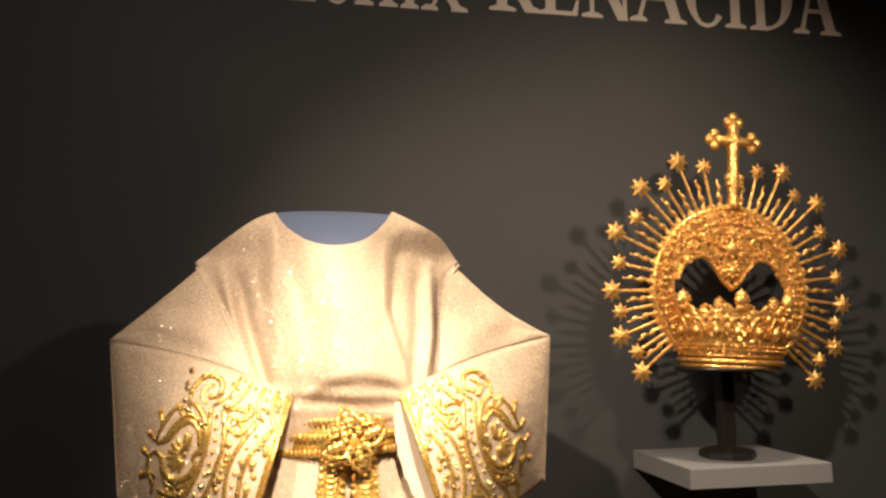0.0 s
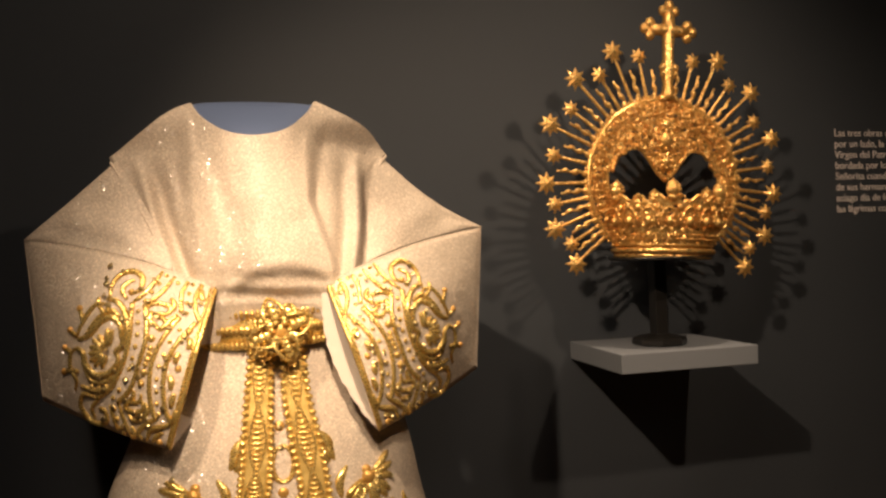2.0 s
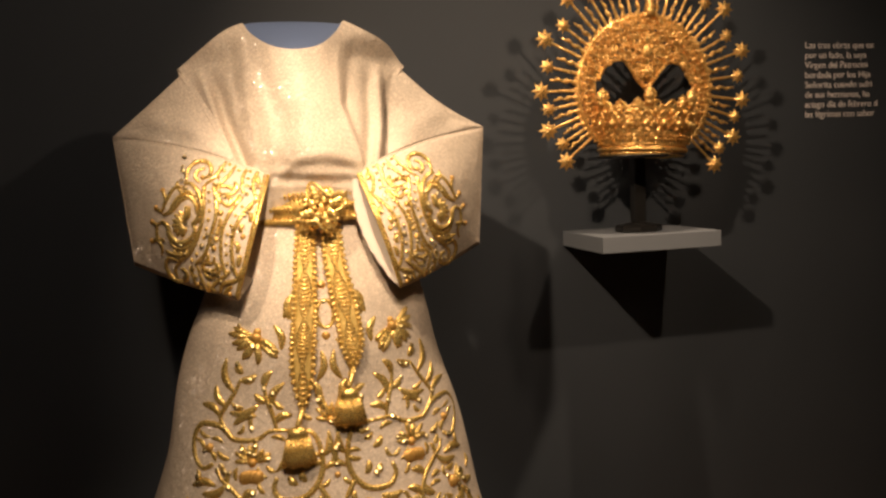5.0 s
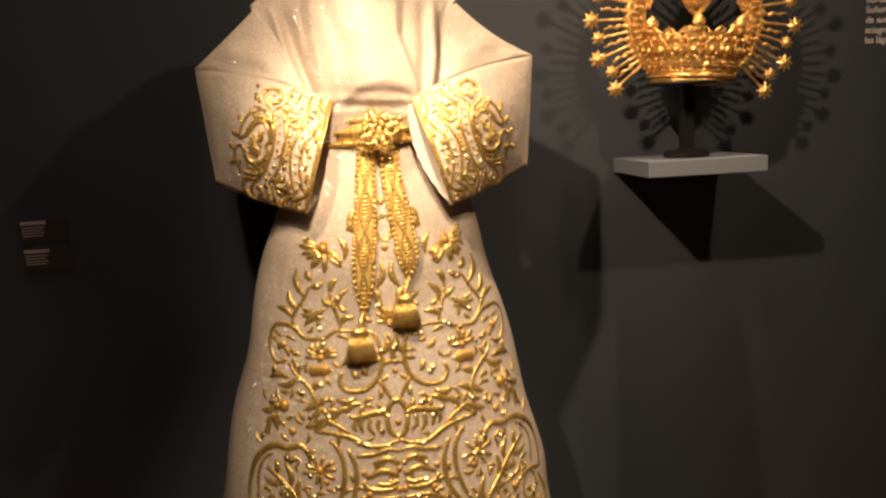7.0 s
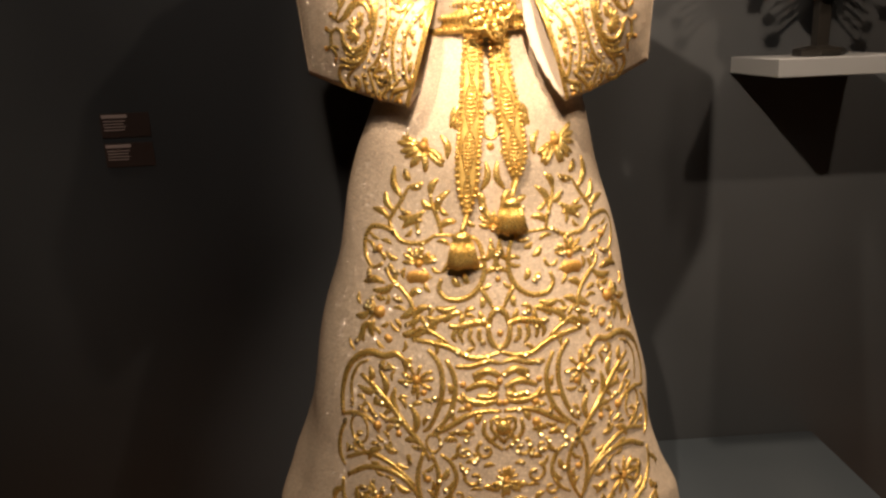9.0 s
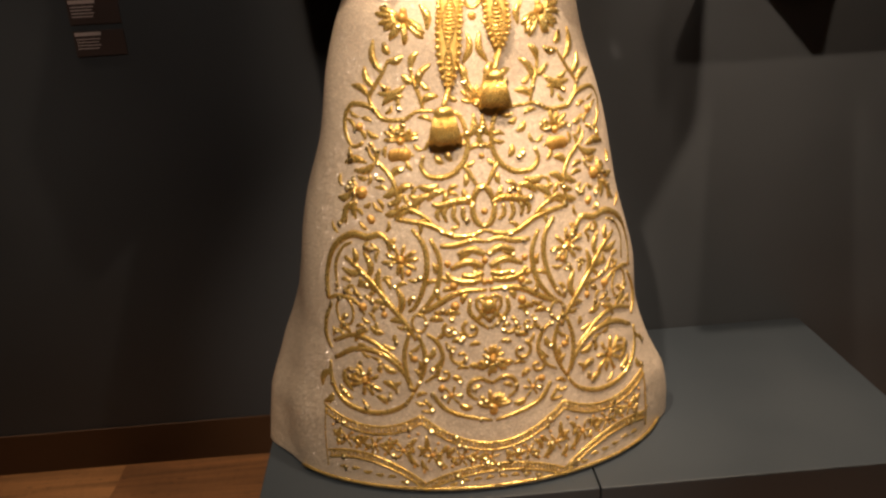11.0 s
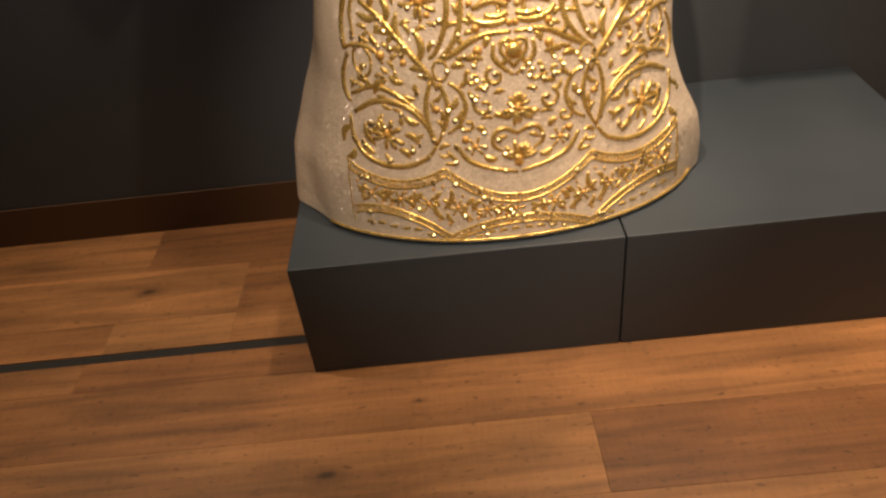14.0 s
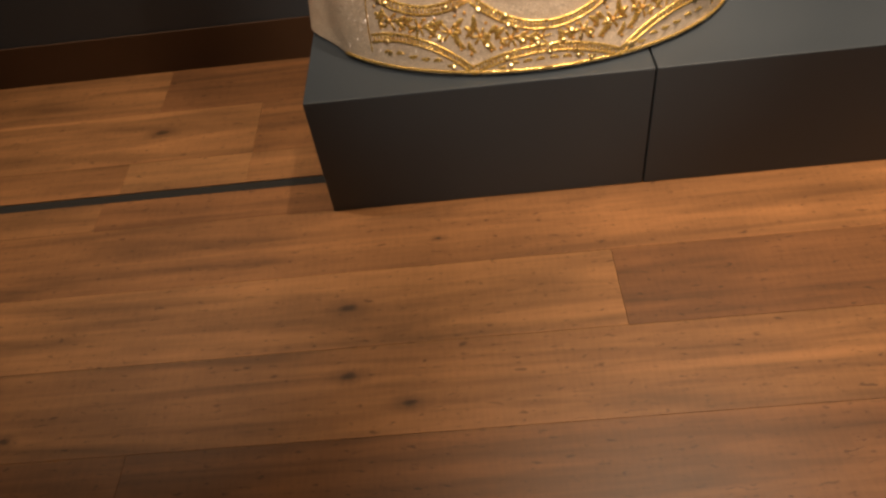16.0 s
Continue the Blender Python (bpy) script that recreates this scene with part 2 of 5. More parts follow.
def oak(tree, b):
    pos = coords(tree)
    info = tree.nodes.new("ShaderNodeObjectInfo")
    shift = node(tree, "ShaderNodeVectorMath", [(pos, 0)], Op="MULTIPLY")
    shift.inputs[1].default_value = (0.4, 6.0, 1.0)
    move = node(tree, "ShaderNodeVectorMath", [(shift.outputs["Vector"], 0), (info.outputs["Random"], 1)], Op="ADD")
    broad = node(tree, "ShaderNodeTexNoise", [(move.outputs["Vector"], "Vector")], Scale=2.6, Detail=4.0, Distortion=1.2)
    grain = node(tree, "ShaderNodeTexNoise", [(move.outputs["Vector"], "Vector")], Scale=14.0, Detail=6.0, Distortion=0.4)
    long = node(tree, "ShaderNodeVectorMath", [(pos, 0)], Op="MULTIPLY")
    long.inputs[1].default_value = (1.0, 14.0, 1.0)
    fine = node(tree, "ShaderNodeTexNoise", [(long.outputs["Vector"], "Vector")], Scale=70.0, Detail=4.0)
    tone_of = node(tree, "ShaderNodeSeparateColor", [(info.outputs["Color"], "Color")])
    colour = ramp(tree, tone_of.outputs["Red"], [(0.0, (0.128, 0.053, 0.020)), (0.5, (0.268, 0.119, 0.043)), (1.0, (0.37, 0.182, 0.069))])
    for source, stops in ((broad.outputs["Fac"], [(0.3, grey(0.50)), (0.5, grey(0.92)), (0.7, grey(1.28))]), (grain.outputs["Fac"], [(0.3, grey(0.84)), (0.6, grey(1.05))])):
        mix = node(tree, "ShaderNodeMix", Data="RGBA", Blend="MULTIPLY")
        mix.inputs[0].default_value = 1.0
        tree.links.new(colour, mix.inputs[6])
        tree.links.new(ramp(tree, source, stops), mix.inputs[7])
        colour = mix.outputs[2]
    # knots, each with a dark heart and a drawn-out halo
    wob = node(tree, "ShaderNodeTexNoise", [(pos, "Vector")], Scale=45.0, Detail=2.0)
    lean = node(tree, "ShaderNodeVectorMath", [(wob.outputs["Color"], 0)], Op="SCALE")
    lean.inputs["Scale"].default_value = 0.012
    bent = node(tree, "ShaderNodeVectorMath", [(lean.outputs["Vector"], 0), (pos, 1)], Op="ADD")
    for x, y, r in ((0.044, -0.251, 0.030), (0.052, -0.395, 0.026), (0.155, -0.455, 0.024), (-0.43, 0.315, 0.028), (0.21, -0.10, 0.012), (-0.52, -0.47, 0.018)):
        off = node(tree, "ShaderNodeVectorMath", [(bent.outputs["Vector"], 0)], Op="SUBTRACT")
        off.inputs[1].default_value = (x + 0.006, y + 0.006, 0.006)
        flat = node(tree, "ShaderNodeVectorMath", [(off.outputs["Vector"], 0)], Op="MULTIPLY")
        flat.inputs[1].default_value = (0.55 / r, 1.15 / r, 0.0)
        size = node(tree, "ShaderNodeVectorMath", [(flat.outputs["Vector"], 0)], Op="LENGTH")
        mix = node(tree, "ShaderNodeMix", Data="RGBA", Blend="MULTIPLY")
        mix.inputs[0].default_value = 1.0
        tree.links.new(colour, mix.inputs[6])
        tree.links.new(ramp(tree, size.outputs["Value"], [(0.15, grey(0.2)), (0.38, grey(0.66)), (1.0, grey(1.0))]), mix.inputs[7])
        colour = mix.outputs[2]
    # saw chatter across the boards and dark pores along them
    cross = node(tree, "ShaderNodeVectorMath", [(pos, 0)], Op="MULTIPLY")
    cross.inputs[1].default_value = (9.0, 1.6, 1.0)
    chatter = node(tree, "ShaderNodeTexNoise", [(cross.outputs["Vector"], "Vector")], Scale=16.0, Detail=3.0)
    dash = node(tree, "ShaderNodeVectorMath", [(pos, 0)], Op="MULTIPLY")
    dash.inputs[1].default_value = (1.0, 3.2, 1.0)
    pores = node(tree, "ShaderNodeTexNoise", [(dash.outputs["Vector"], "Vector")], Scale=46.0, Detail=3.0, Distortion=0.6)
    cloud = node(tree, "ShaderNodeTexNoise", [(pos, "Vector")], Scale=5.0, Detail=4.0)
    for source, stops in ((chatter.outputs["Fac"], [(0.32, grey(0.93)), (0.62, grey(1.03))]), (pores.outputs["Fac"], [(0.29, grey(0.5)), (0.38, grey(1.0))]), (cloud.outputs["Fac"], [(0.3, grey(0.84)), (0.7, grey(1.08))])):
        mix = node(tree, "ShaderNodeMix", Data="RGBA", Blend="MULTIPLY")
        mix.inputs[0].default_value = 1.0
        tree.links.new(colour, mix.inputs[6])
        tree.links.new(ramp(tree, source, stops), mix.inputs[7])
        colour = mix.outputs[2]
    tree.links.new(colour, b.inputs["Base Color"])
    tree.links.new(ramp(tree, fine.outputs["Fac"], [(0.3, grey(0.38)), (0.7, grey(0.55))]), b.inputs["Roughness"])
    bump(tree, b, fine.outputs["Fac"], 0.2, 0.0005)


WALL = material("charcoal_wall_paint", (0.05, 0.048, 0.045), 0.6, build=paint((0.043, 0.050, 0.060), (0.051, 0.059, 0.071), 0.62))
PLINTH = material("dark_grey_plinth_paint", (0.06, 0.06, 0.06), 0.55, build=paint((0.031, 0.041, 0.053), (0.038, 0.049, 0.062), 0.5))
SHELF = material("mid_grey_shelf_paint", (0.2, 0.2, 0.2), 0.5, build=paint((0.17, 0.185, 0.205), (0.20, 0.215, 0.238), 0.5))
CEIL = material("dark_ceiling_paint", (0.03, 0.03, 0.03), 0.8, build=paint((0.028, 0.028, 0.028), (0.034, 0.034, 0.034), 0.8))
OAK = material("oiled_oak", (0.3, 0.14, 0.05), 0.5, build=oak)
JOINT = material("dark_floor_joint", (0.03, 0.016, 0.008), 0.8, build=paint((0.024, 0.013, 0.007), (0.034, 0.018, 0.009), 0.8))
TAPE = material("black_floor_channel", (0.012, 0.012, 0.012), 0.6, build=paint((0.005, 0.005, 0.005), (0.009, 0.009, 0.009), 0.7))
SKIRTING = material("dark_wood_skirting", (0.06, 0.028, 0.012), 0.55, build=paint((0.05, 0.024, 0.010), (0.075, 0.036, 0.016), 0.55))
CLOTH = material("cream_lurex_cloth", (0.7, 0.62, 0.5), 0.6, build=lurex)
SATIN = material("ivory_satin_lining", (0.74, 0.68, 0.6), 0.35, build=paint((0.60, 0.53, 0.45), (0.68, 0.60, 0.52), 0.34))
THREAD = material("gold_thread", (0.7, 0.5, 0.16), 0.35, 0.74, build=thread_gold)
SEQUIN = material("polished_gold_sequin", (0.98, 0.80, 0.40), 0.3, 1.0)
LAME = material("gold_lame", (0.66, 0.42, 0.1), 0.42, 0.6, build=lame)
CROWN = material("gilded_silver", (0.9, 0.5, 0.13), 0.3, 0.76, build=chased_gold)
AMBER = material("amber_silk", (0.6, 0.34, 0.09), 0.4, 0.5, build=amber_silk)
BLUE = material("blue_felt", (0.13, 0.18, 0.32), 0.85, build=paint((0.078, 0.112, 0.20), (0.095, 0.132, 0.235), 0.85))
BLACK = material("black_lacquer", (0.012, 0.011, 0.010), 0.3, build=paint((0.010, 0.009, 0.008), (0.014, 0.013, 0.012), 0.3))
WHITE = material("pale_vinyl_lettering", (0.86, 0.79, 0.75), 0.6)
LABEL = material("brown_label_card", (0.06, 0.04, 0.036), 0.5, build=paint((0.055, 0.036, 0.033), (0.07, 0.046, 0.042), 0.5))
INK = material("pale_label_print", (0.55, 0.46, 0.45), 0.6)

# ---------------- room ----------------
WALL_Y = 0.572
room = [("wall_north", -3.0, 4.0, WALL_Y, WALL_Y + 0.12, 0.0, 3.0), ("wall_south", -3.0, 4.0, -4.12, -4.0, 0.0, 3.0),
        ("wall_west", -3.12, -3.0, -4.12, WALL_Y + 0.12, 0.0, 3.0), ("wall_east", 4.0, 4.12, -4.12, WALL_Y + 0.12, 0.0, 3.0)]
for name, *b in room:
    tagged(part(name, box(*b), WALL, smooth=False), "matt charcoal painted exhibition wall", "wall", kind="structure")
tagged(part("ceiling", box(-3.12, 4.12, -4.12, WALL_Y + 0.12, 3.0, 3.1), CEIL, smooth=False), "dark painted ceiling", "ceiling", kind="structure")
tagged(part("baseboard", box(-3.0, -0.002, WALL_Y - 0.006, WALL_Y - 0.001, 0.0, 0.112, 0.0015), SKIRTING, smooth=False), "dark wooden skirting board along the wall", "baseboard", kind="structure")

# ---------------- plinth ----------------
PTOP = 0.268
for x0, x1 in ((0.0, 0.6165), (0.6195, 1.275)):
    p = part("display_plinth", box(x0, x1, 0.0, WALL_Y - 0.002, 0.0, PTOP, 0.0025), PLINTH, smooth=False)
    tagged(p, "low dark grey painted display plinth block on the oak floor", "plinth", "plinth blocks")

# ---------------- wall shelf ----------------
p = part("wall_shelf", box(1.009, 1.277, 0.354, WALL_Y - 0.001, 1.157, 1.191, 0.0015), SHELF, smooth=False)
tagged(p, "thick grey painted wall shelf carrying the crown stand", "shelf")

# ---------------- gown ----------------
GX = 0.434            # middle of the embroidery
SK_Z = (0.274, 0.33, 0.39, 0.45, 0.54, 0.62, 0.67, 0.80, 0.88, 1.0, 1.08, 1.15, 1.22, 1.29)
SK_W = (0.400, 0.398, 0.389, 0.365, 0.338, 0.322, 0.31, 0.281, 0.259, 0.229, 0.208, 0.185, 0.150, 0.100)
SK_F = (0.019, 0.026, 0.033, 0.041, 0.048, 0.056, 0.066, 0.092, 0.112, 0.14, 0.155, 0.166, 0.176, 0.188)
YC = 0.27


def skirt_mid(z):
    return float(np.interp(z, (0.27, 0.72, 1.0, 1.3), (0.407, 0.415, 0.4185, 0.425)))


def skirt_front(x, z):
    """Depth of the skirt's front at a place across and a height."""
    w, f = float(np.interp(z, SK_Z, SK_W)), float(np.interp(z, SK_Z, SK_F))
    k = min(abs(x - skirt_mid(z)) / w, 0.999)
    return YC - (YC - f) * (1 - k * k) ** 0.5


def skirt_point(dx, z, lift=0.0):
    """A place on the skirt, dx across from the embroidery's middle, and the normal there."""
    x, e = GX + dx, 0.002
    y = skirt_front(x, z)
    n = Vector((skirt_front(x + e, z) - skirt_front(x - e, z), -2 * e, skirt_front(x, z + e) - skirt_front(x, z - e))).normalized()
    return Vector((x, y, z)) + n * lift, n


gown = thing("embroidered_gown", "cream glittering lurex gown with raised gold embroidery on a plinth", "gown", at=(0, 0, 0))
rows = []
for i in range(64):
    z = 0.274 + (1.30 - 0.274) * i / 63
    w, f, c = float(np.interp(z, SK_Z, SK_W)), float(np.interp(z, SK_Z, SK_F)), skirt_mid(z)
    row = []
    for j in range(128):
        a = math.tau * j / 128
        cx, sy = math.cos(a), math.sin(a)
        ex = math.copysign(abs(cx), cx)
        ey = math.copysign(abs(sy), sy)
        side = abs(cx) ** 6
        low = max(0.0, (0.62 - z) / 0.35)
        ripple = side * low * 0.017 * math.sin(a * 9 + 1.0 + z * 9) + 0.004 * side * math.sin(z * 23 + a * 3)
        depth = (YC - f) if sy < 0 else 0.22 * (w / 0.417) ** 0.7
        row.append((c + (w + ripple) * ex, YC + depth * ey, z))
    rows.append(row)
skirt = part("skirt", grid_mesh(rows, True), CLOTH, gown)

SHOULDERS = (((0.223, 0.245, 1.520), (0.263, 0.240, 1.549), (0.304, 0.235, 1.577), (0.332, 0.225, 1.586)),
             ((0.600, 0.245, 1.524), (0.572, 0.240, 1.555), (0.540, 0.235, 1.572), (0.495, 0.225, 1.590)))
NECK = ((0.332, 0.225, 1.586), (0.345, 0.209, 1.566), (0.374, 0.181, 1.543), (0.411, 0.165, 1.534), (0.452, 0.180, 1.544), (0.481, 0.208, 1.569), (0.495, 0.225, 1.590))
ARMHOLES = (((0.223, 0.245, 1.520), (0.243, 0.236, 1.485), (0.264, 0.222, 1.450), (0.285, 0.203, 1.408), (0.304, 0.186, 1.361), (0.322, 0.186, 1.31), (0.336, 0.192, 1.270)),
            ((0.600, 0.245, 1.524), (0.583, 0.237, 1.500), (0.575, 0.225, 1.462), (0.571, 0.212, 1.425), (0.560, 0.186, 1.357), (0.546, 0.186, 1.31), (0.532, 0.192, 1.270)))


def along(line, k):
    """The place at the share k of a line's points."""
    n = len(line) - 1
    i = min(max(int(k * n), 0), n - 1)
    return line[i].lerp(line[i + 1], k * n - i)


seam_lines = [spline(p, 8) for p in ARMHOLES]
top_line = spline(SHOULDERS[0], 8)[:-1] + spline(NECK, 8) + spline(SHOULDERS[1][::-1], 8)[1:]
neck_line = spline(NECK, 8)
waist_line = [Vector((0.336 + 0.196 * i / 40, 0.192 + 0.006 * math.sin(math.pi * i / 40), 1.270)) for i in range(41)]


def smooth(k):
    k = min(1.0, max(0.0, k))
    return k * k * (3 - 2 * k)


def fold_offset(x, z, line):
    """Distance in x from a fold that runs down through (z, x) pairs, and its strength there."""
    zs, xs = [p[1] for p in line][::-1], [p[0] for p in line][::-1]
    return x - float(np.interp(z, zs, xs)), smooth((zs[-1] - z) / 0.05) * smooth((z - zs[0] + 0.03) / 0.03)


def bodice_place(a, v):
    """The bodice's front: a across from armhole to armhole, v from the shoulders down to the waist."""
    t, b, l, r = along(top_line, a), along(waist_line, a), along(seam_lines[0], v), along(seam_lines[1], v)
    corner = top_line[0].lerp(top_line[-1], a).lerp(waist_line[0].lerp(waist_line[-1], a), v)
    p = t.lerp(b, v) + l.lerp(r, a) - corner
    x, z = p.x, p.z
    chest = smooth(min(a, 1 - a) / 0.26)
    p.y -= 0.034 * math.sin(math.pi * min(1, 0.08 + 0.92 * v)) ** 0.9 * chest
    d, k = fold_offset(x, z, ((0.482, 1.575), (0.479, 1.50), (0.480, 1.45), (0.512, 1.357)))
    p.y += 0.025 * smooth((d + 0.004) / (0.014 + 0.02 * max(0, (z - 1.45) / 0.1))) * k
    d, k = fold_offset(x, z, ((0.329, 1.572), (0.327, 1.50), (0.329, 1.45), (0.340, 1.36)))
    p.y += 0.017 * smooth((0.006 - d) / 0.022) * k
    for line, height, width in ((((0.553, 1.535), (0.548, 1.42), (0.536, 1.355)), -0.011, 0.008), (((0.532, 1.53), (0.527, 1.42), (0.520, 1.355)), 0.009, 0.009),
                                (((0.566, 1.50), (0.561, 1.42), (0.550, 1.355)), 0.004, 0.006),
                                (((0.258, 1.525), (0.283, 1.43), (0.312, 1.355)), -0.013, 0.008), (((0.280, 1.52), (0.300, 1.43), (0.324, 1.355)), 0.009, 0.009),
                                (((0.305, 1.51), (0.317, 1.43), (0.332, 1.355)), -0.005, 0.008)):
        d, k = fold_offset(x, z, line)
        p.y += height * k * math.exp(-(d / width) ** 2)
    # gathers over the belt
    arch = 1.364 - 0.022 * ((x - 0.445) / 0.06) ** 2
    p.y += 0.0045 * smooth((arch - z) / 0.02 + 0.5) * smooth((z - 1.30) / 0.03) * smooth((0.075 - abs(x - 0.44)) / 0.03)
    p.y -= 0.002 * math.exp(-((z - arch - 0.006) / 0.008) ** 2) * smooth((0.075 - abs(x - 0.44)) / 0.03)
    p.y += 0.0025 * math.sin(z * 260 + 18 * x) * math.exp(-((z - 1.335) / 0.02) ** 2) * chest
    p.y += 0.0022 * noise.noise(Vector((x * 28, 0.3, z * 17)))
    return p


COLS, ROWS = 120, 64
rows = []
for i in range(ROWS + 1):
    v = i / ROWS
    front = [bodice_place(j / COLS, v) for j in range(COLS + 1)]
    ends = front[0], front[-1]
    rear = []
    for j in range(39, 0, -1):
        a = j / 40
        p = ends[0].lerp(ends[1], a)
        p.z = max(p.z, along(top_line, a).z * (1 - v) + 1.27 * v) if v > 0 else max(along(top_line, a).z, 1.585 if 0.34 < a < 0.66 else 0)
        p.y += 0.10 * math.sin(math.pi * a) ** 0.7
        rear.append(p)
    rows.append(front + rear)
bodice = part("bodice", grid_mesh(rows, True), CLOTH, gown)
part("neckline", rod([p + Vector((0, -0.0006, 0)) for p in neck_line], 0.0017, 6), CLOTH, gown)
for line in seam_lines:
    part("armhole_hem", rod([p + Vector((0, -0.001, 0)) for p in line[2:34]], 0.0018, 6), CLOTH, bodice)

# blue form that fills the neck
rows = []
for k in range(9):
    row = []
    for j in range(49):
        q = j / 48
        edge = along(neck_line, q) + Vector((0, 0.005, -0.0005))
        crest = Vector((0.339 + 0.149 * q, 0.240, 1.5895 + 0.0035 * math.sin(math.pi * q) ** 0.6))
        if k == 0:
            p = edge + Vector((0, 0.002, -0.03))
        elif k < 7:
            h = (k - 1) / 5
            p = edge.lerp(crest, h) + Vector((0, -0.006 * math.sin(math.pi * h) * math.sin(math.pi * q), 0))
        else:
            p = crest + Vector((0, (0.05, 0.06)[k - 7], (-0.002, -0.06)[k - 7]))
        row.append(p)
    rows.append(row)
tagged(part("dress_form", grid_mesh(rows), BLUE), "blue felt covered dress form inside the gown's neck", "dress form")


def arm_fold(u):
    """The fold along the top of the forearm, from the elbow to the cuff."""
    b, c = Vector((0.114, 0.272, 1.414)), Vector((0.361, 0.172, 1.343))
    return b.lerp(c, u) + Vector((0, -0.020 * math.sin(math.pi * u) ** 0.8, 0.012 * math.sin(math.pi * u)))


def sleeve_cuff(u, v, back=False, wide=0.0):
    """Forearm of the sleeve: u from the elbow edge to the cuff, v from the top fold down."""
    e, f = Vector((0.301, 0.142, 1.150)), Vector((0.137, 0.245, 1.205))
    low = f.lerp(e, u) + Vector((0, 0, -0.004 * math.sin(math.pi * u)))
    p = arm_fold(u).lerp(low, v)
    puff = math.sin(math.pi * v) ** 0.85 * min(1.0, u / 0.35) ** 0.6
    if back:
        p.y += (0.008 if wide else 0.075) * puff + (0.0 if wide else 0.02) * u * math.sin(math.pi * v)
        p.x += (0.030 + wide) * u ** 3 * math.sin(math.pi * v) ** 0.8
    else:
        p.y -= 0.036 * puff
        p.y += 0.004 * math.sin(9 * u + 4 * v) * math.sin(math.pi * u) * math.sin(math.pi * v)
        p.y += 0.004 * noise.noise(Vector((u * 5, v * 4, 2.2))) * math.sin(math.pi * v) * smooth(u / 0.2)
        p.x += 0.002 * (1 - u) * math.sin(math.pi * v)
    return p


def mirror(p, on):
    return Vector((2 * 0.4285 - p.x, p.y, p.z)) if on else p


def upper_sleeve(u, v, back=False, flip=False):
    """Upper arm: u from the armhole to the elbow, v from the shoulder line down to the fold."""
    elbow, fold = mirror(arm_fold(0), flip), mirror(arm_fold(0.77 * (1 - u)), flip)
    top = along(seam_lines[flip], 0.0) + Vector((0.012 * (-1 if flip else 1), 0.006, -0.006))
    seam = along(seam_lines[flip], 0.66 * v).lerp(mirror(arm_fold(0.77), flip), v ** 4) + Vector((0.010 * (-1 if flip else 1), 0.009, 0)) * (1 - v ** 4)
    seam = seam.lerp(top, (1 - v) ** 6)
    p = seam.lerp(elbow, u)
    p += v ** 2 * (fold - mirror(arm_fold(0.77), flip).lerp(elbow, u))
    p.z -= (0.014 if flip else 0.002) * math.sin(math.pi * u) * (1 - v) ** 2
    puff = math.sin(math.pi * (0.04 + 0.96 * v)) ** 0.8 * math.sin(math.pi * min(1, 0.2 + 0.8 * u)) ** 0.8
    if back:
        p.y += 0.06 * puff
    else:
        p.y -= 0.020 * puff
        p.y -= 0.004 * math.sin(10 * (u + 0.7 * v)) * (1 - u) * math.sin(math.pi * v)
        p.y += 0.006 * noise.noise(Vector((u * 4, v * 3, 7.0 + flip))) * math.sin(math.pi * v) * math.sin(math.pi * u)
    return p


cuffs = []
for flip in (False, True):
    loops = []
    for i in range(33):
        loops.append([upper_sleeve(i / 32, j / 24, False, flip) for j in range(25)] + [upper_sleeve(i / 32, j / 24, True, flip) for j in range(23, 0, -1)])
    part("upper_sleeve", grid_mesh(loops, True), CLOTH, gown)
    loops = []
    for i in range(33):
        front = [mirror(sleeve_cuff(i / 32, j / 24), flip) for j in range(25)]
        rear = [mirror(sleeve_cuff(i / 32, j / 24, True, -0.004 * flip), flip) for j in range(23, 0, -1)]
        loops.append(front + rear)
    made = part("sleeve_cuff", grid_mesh(loops, True), CLOTH, gown)
    cuffs.append(made)
    # satin facing inside the cuff
    loops = []
    for i in range(7):
        u = 0.80 + 0.2 * i / 6
        loops.append([mirror(sleeve_cuff(u, j / 24) + Vector((0, 0.003, 0)), flip) for j in range(1, 24)] + [mirror(sleeve_cuff(u, j / 24, True, -0.004 * flip) - Vector((0.0015 * math.sin(j * 2.3), 0.003, 0)), flip) for j in range(23, 0, -1)])
    part("cuff_lining", grid_mesh(loops, True), SATIN, made, "pale satin cuff lining")

# ---------------- gold embroidery on the skirt ----------------
dice = random.Random(11)
taken = []


ground = []


def stitch(points, widths, heights, name, mat=None, steps=5, keep=None):
    """Raised gold work along a spline; points are (dx, z) in millimetres, on both halves of the skirt."""
    line = spline([(p[0], 0, p[1]) for p in points], steps)
    taken.extend((q.x, q.z) for q in line)
    m = len(line) - 1
    for side in (1, -1):
        if side < 0 and all(abs(q.x) < 2 for q in line):
            continue
        spots = [skirt_point(side * q.x / 1000, q.z / 1000, 0.0003) for q in line]
        w = [widths(i / m) / 1000 for i in range(m + 1)]
        h = [heights(i / m) / 1000 for i in range(m + 1)]
        shape = sweep([s[0] for s in spots], [s[1] for s in spots], w, h, 6)
        if keep is not None:
            keep.append(shape)
        else:
            part(name, shape, mat or THREAD, skirt)


def vine(points, w=4.0):
    w *= 1.12
    stitch(points, lambda k: w * (0.55 + 0.45 * math.sin(math.pi * min(1, 0.12 + 0.88 * k))), lambda k: 0.62 * w * (0.6 + 0.4 * math.sin(math.pi * k)), "embroidered_vine")


